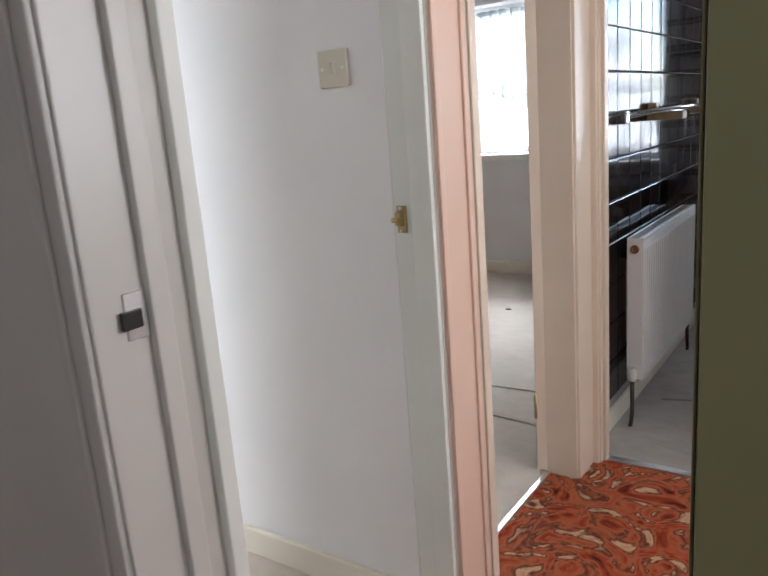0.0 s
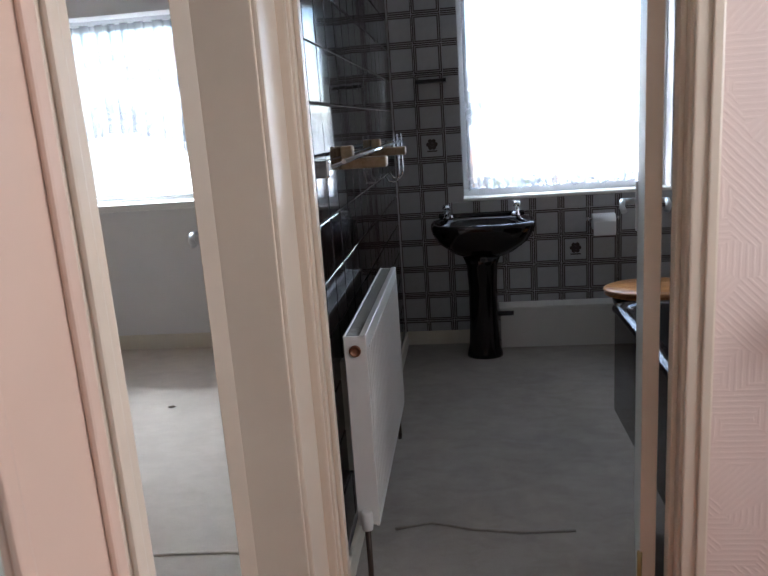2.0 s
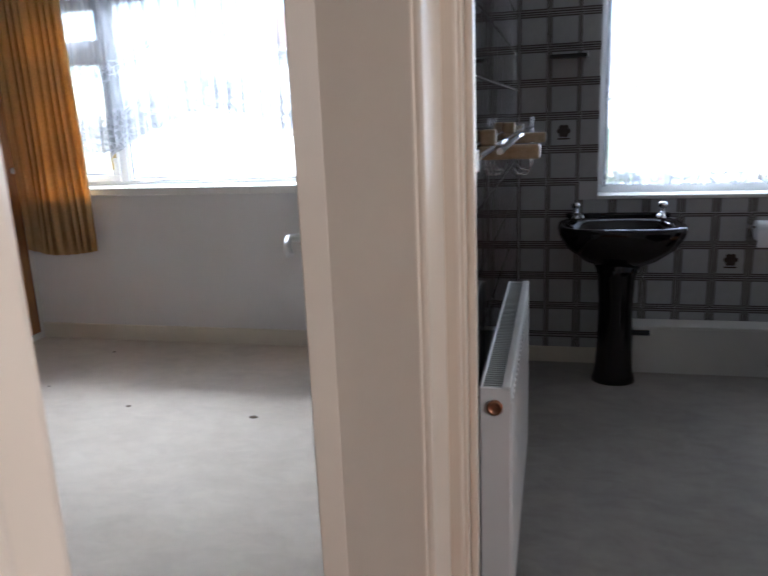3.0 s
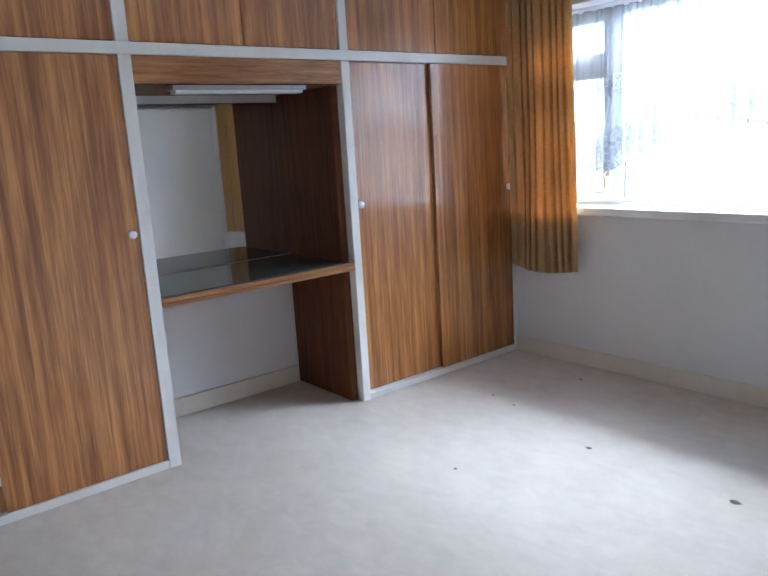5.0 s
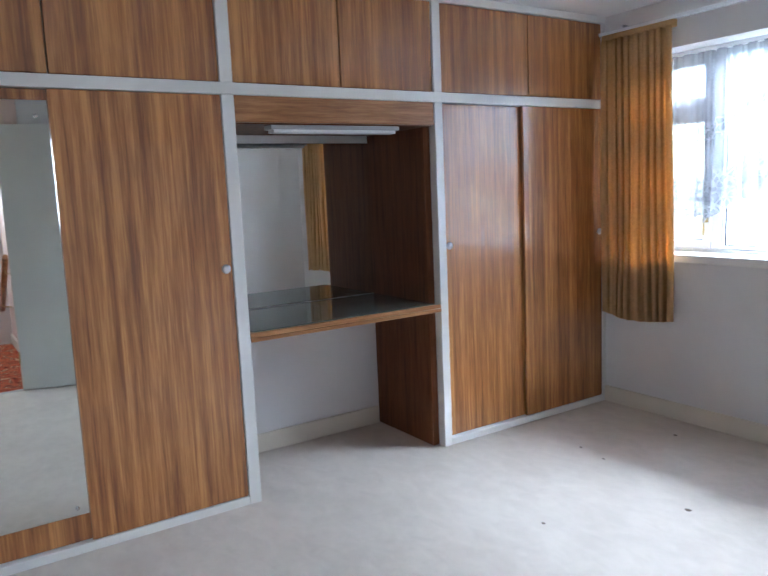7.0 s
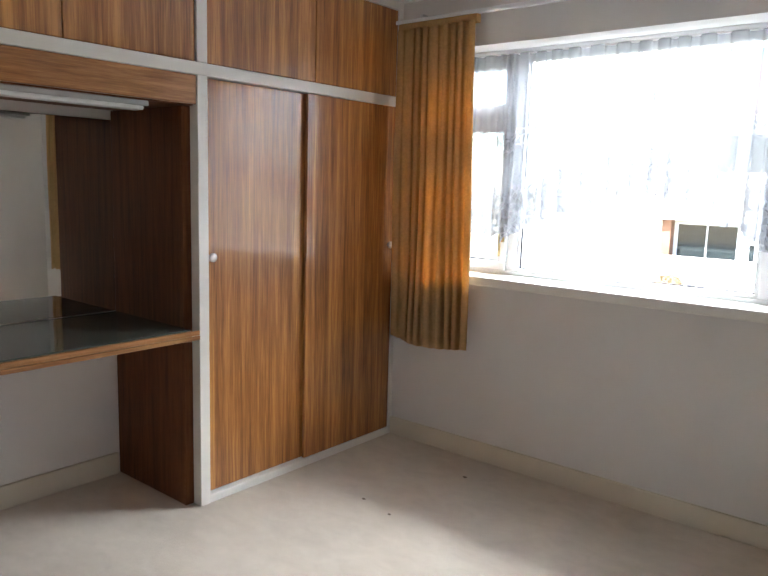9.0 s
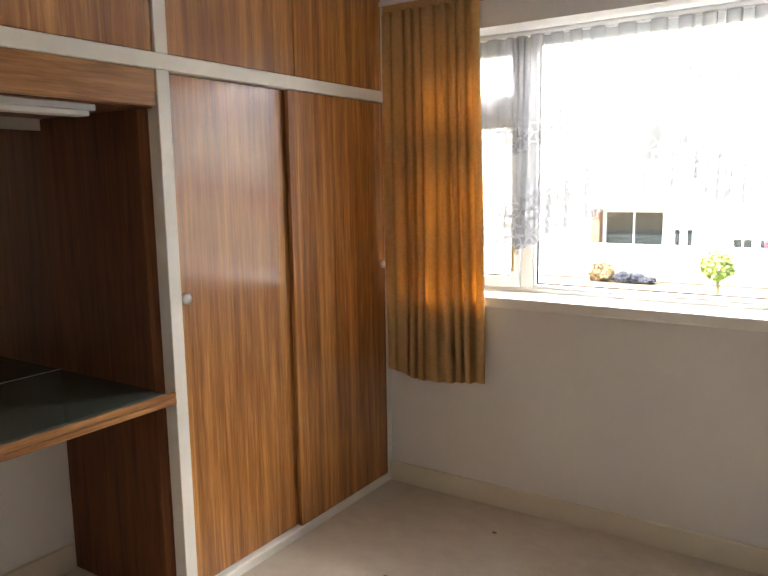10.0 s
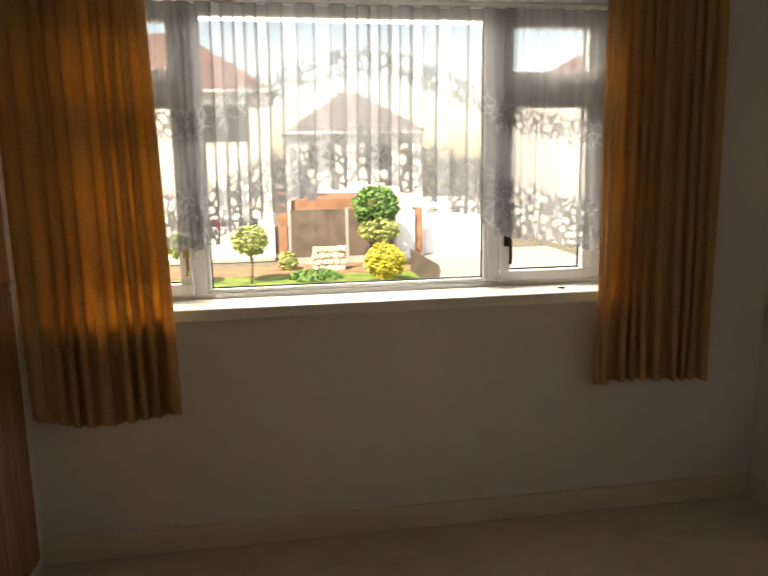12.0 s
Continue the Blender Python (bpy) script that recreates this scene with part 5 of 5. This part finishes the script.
for x in (8.02, 9.0):
    vt = holder("wall_vent", (x + 0.2, 27.99, -0.74), "dark ornamental vent block in the garage wall", "vent", "garage vents")
    part("opening", boxes(((x, 27.975, -0.90), (x + 0.46, 27.998, -0.66)), bevel=0.004), M_DARKGLASS, vt)
    for k in range(2):
        bm = bmesh.new()
        lathe(bm, [(0.07, 0), (0.085, 0.006), (0.10, 0)], pose(x + 0.12 + 0.22 * k, 27.974, -0.78, 90, 0, 0), 16)
        part("ring", bm, M_RENDER, vt, "white ring")
    local(vt)
house("clad_house", 15.0, 27.0, 30, 40, 4.6, 7.6, M_RENDER, M_ROOF, "white clad house beyond the drive", ((16.5, 19.0, 1.2, 2.8), (16.5, 18.2, -1.9, -0.4), (21, 23.5, 1.2, 2.8)))
pr = holder("brick_pier", (1.62, 26.3, GZ), "tall red brick pier beside the fence", "brick pier")
part("shaft", boxes(((1.45, 26.1, GZ), (1.80, 26.5, 0.35)), bevel=0.008), M_BRICK, pr)
part("capping", boxes(((1.42, 26.07, 0.35), (1.83, 26.53, 0.43)), bevel=0.01), M_CONC, pr)
local(pr)
pr2 = holder("brick_pier", (7.3, 27.0, GZ), "red brick pier beside the white garage", "brick pier")
part("shaft", boxes(((7.16, 26.8, GZ), (7.50, 27.2, -0.60)), bevel=0.008), M_BRICK, pr2)
part("capping", boxes(((7.13, 26.77, -0.60), (7.53, 27.23, -0.53)), bevel=0.01), M_CONC, pr2)
local(pr2)
gt = holder("white_gate", (6.65, 26.6, GZ), "tall white boarded side gate", "gate")
for k in range(7):
    part("board", boxes(((6.22 + k * 0.13, 26.58, GZ + 0.05), (6.34 + k * 0.13, 26.62, -0.66)), bevel=0.006), M_UPVC, gt)
for z in (-2.3, -1.0):
    part("ledge", boxes(((6.22, 26.62, z), (7.12, 26.65, z + 0.12)), bevel=0.005), M_UPVC, gt)
local(gt)
lf = holder("low_fence", (6.3, 22.5, GZ), "low weathered boarded fence along the drive", "fence")
for k in range(28):
    part("board", boxes(((6.28, 19.0 + k * 0.16, GZ), (6.31, 19.15 + k * 0.16, GZ + 0.85))), M_FENCE, lf)
part("rail", boxes(((6.31, 19.0, GZ + 0.6), (6.35, 23.5, GZ + 0.68))), M_FENCE, lf)
local(lf)

# ---- wall tiles ----
PITCH = 0.163


def tile_mesh(name, w, d, h, material):
    """A cushion-edged tile; its face looks along -y."""
    bm = bmesh.new()
    e = 0.004
    a = [bm.verts.new(p) for p in ((-w / 2, 0, -h / 2), (w / 2, 0, -h / 2), (w / 2, 0, h / 2), (-w / 2, 0, h / 2))]
    b = [bm.verts.new((p.co.x, -d + 0.002, p.co.z)) for p in a]
    c = [bm.verts.new((math.copysign(w / 2 - e, p.co.x), -d, math.copysign(h / 2 - e, p.co.z))) for p in a]
    for lo, hi in ((a, b), (b, c)):
        for k in range(4):
            bm.faces.new((lo[k], lo[(k + 1) % 4], hi[(k + 1) % 4], hi[k]))
    bm.faces.new(c)
    return finish(name, bm, material)


def piece(name, mesh, parent, m):
    ob = new(name, mesh)
    ob.parent = parent
    ob.matrix_basis = m
    return ob


rt = random.Random(21)
dark = fixed("tiling_dark", boxes(((3.052, -2.755, 0.0), (3.058, -0.09, CEIL - 0.002))), M_GROUT, "dark brown glossy tiles on the bathroom wall", "wall tiles")
dm = tile_mesh("tile", PITCH - 0.004, 0.008, PITCH - 0.004, M_DTILE)
rows_z = [0.115 + (k + 0.5) * PITCH for k in range(13)]
for k in range(16):
    y = -2.678 + (k + 0.0) * PITCH
    for zc in rows_z:
        tilt = pose(3.058, y, zc, rt.gauss(0, 0.25), rt.gauss(0, 0.05), 90 + rt.gauss(0, 0.25))
        piece("tile", dm, dark, tilt)
pale = fixed("tiling_pale", boxes(((3.067, -0.0835, 0.0), (BX0 - 0.001, -0.0785, CEIL - 0.002)), ((BX0, -0.0835, 0.0), (BX1, -0.0785, BZ0 - 0.013)), ((BX1 + 0.001, -0.0835, 0.0), (4.80, -0.0785, CEIL - 0.002)), ((BX0, -0.0835, BZ1 + 0.001), (BX1, -0.0785, CEIL - 0.002))), M_GROUT2, "pale bathroom tiles printed with brown borders", "wall tiles")
pm = tile_mesh("tile", PITCH - 0.003, 0.005, PITCH - 0.003, M_PTILE)


def cut_tile(w, h, key, cache={}):
    if key not in cache:
        cache[key] = tile_mesh("tile", w, 0.005, h, M_PTILE)
    return cache[key]


def flower_mesh():
    bm = bmesh.new()
    for k in range(6):
        a = k * math.pi / 3
        bmesh.ops.create_circle(bm, cap_ends=True, segments=10, radius=0.013, matrix=Matrix.Translation((0.021 * math.cos(a), -0.0062, 0.008 + 0.021 * math.sin(a))) @ Matrix.Rotation(math.pi / 2, 4, "X"))
    bmesh.ops.create_circle(bm, cap_ends=True, segments=10, radius=0.010, matrix=Matrix.Translation((0, -0.0066, 0.008)) @ Matrix.Rotation(math.pi / 2, 4, "X"))
    add_box(bm, (-0.03, -0.0062, -0.034), (0.03, -0.0056, -0.026))
    return finish("flower_motif", bm, M_FLOWER)


fm = flower_mesh()
flowers = {(6, 2), (1, 6), (2, 9), (9, 7), (1, 12)}
for i in range(-1, 11):
    for j in range(-1, 14):
        xa, xb = 3.856 + (i - 5) * PITCH + 0.0, 3.856 + (i - 4) * PITCH
        za, zb = 0.474 + (j - 2) * PITCH, 0.474 + (j - 1) * PITCH
        full = (xa, xb, za, zb)
        xa, xb, za, zb = max(xa, 3.068), min(xb, 4.798), max(za, 0.0), min(zb, CEIL - 0.003)
        if xb > BX0 and xa < BX1 and zb > BZ0 - 0.012 and za < BZ1:
            if za < BZ0 - 0.05:
                zb = BZ0 - 0.013
            elif xa < BX0 - 0.02:
                xb = BX0 - 0.001
            elif xb > BX1 + 0.02:
                xa = BX1 + 0.001
            else:
                continue
        w, h = xb - xa - 0.003, zb - za - 0.003
        if w < 0.012 or h < 0.012:
            continue
        whole = (xa, xb, za, zb) == full
        mesh = pm if whole else cut_tile(w, h, (round(w, 3), round(h, 3)))
        tl = piece("tile", mesh, pale, pose((xa + xb) / 2, -0.0835, (za + zb) / 2, rt.gauss(0, 0.2), 0, rt.gauss(0, 0.2)))
        if whole and (i, j) in flowers:
            piece("flower_motif", fm, tl, Matrix())
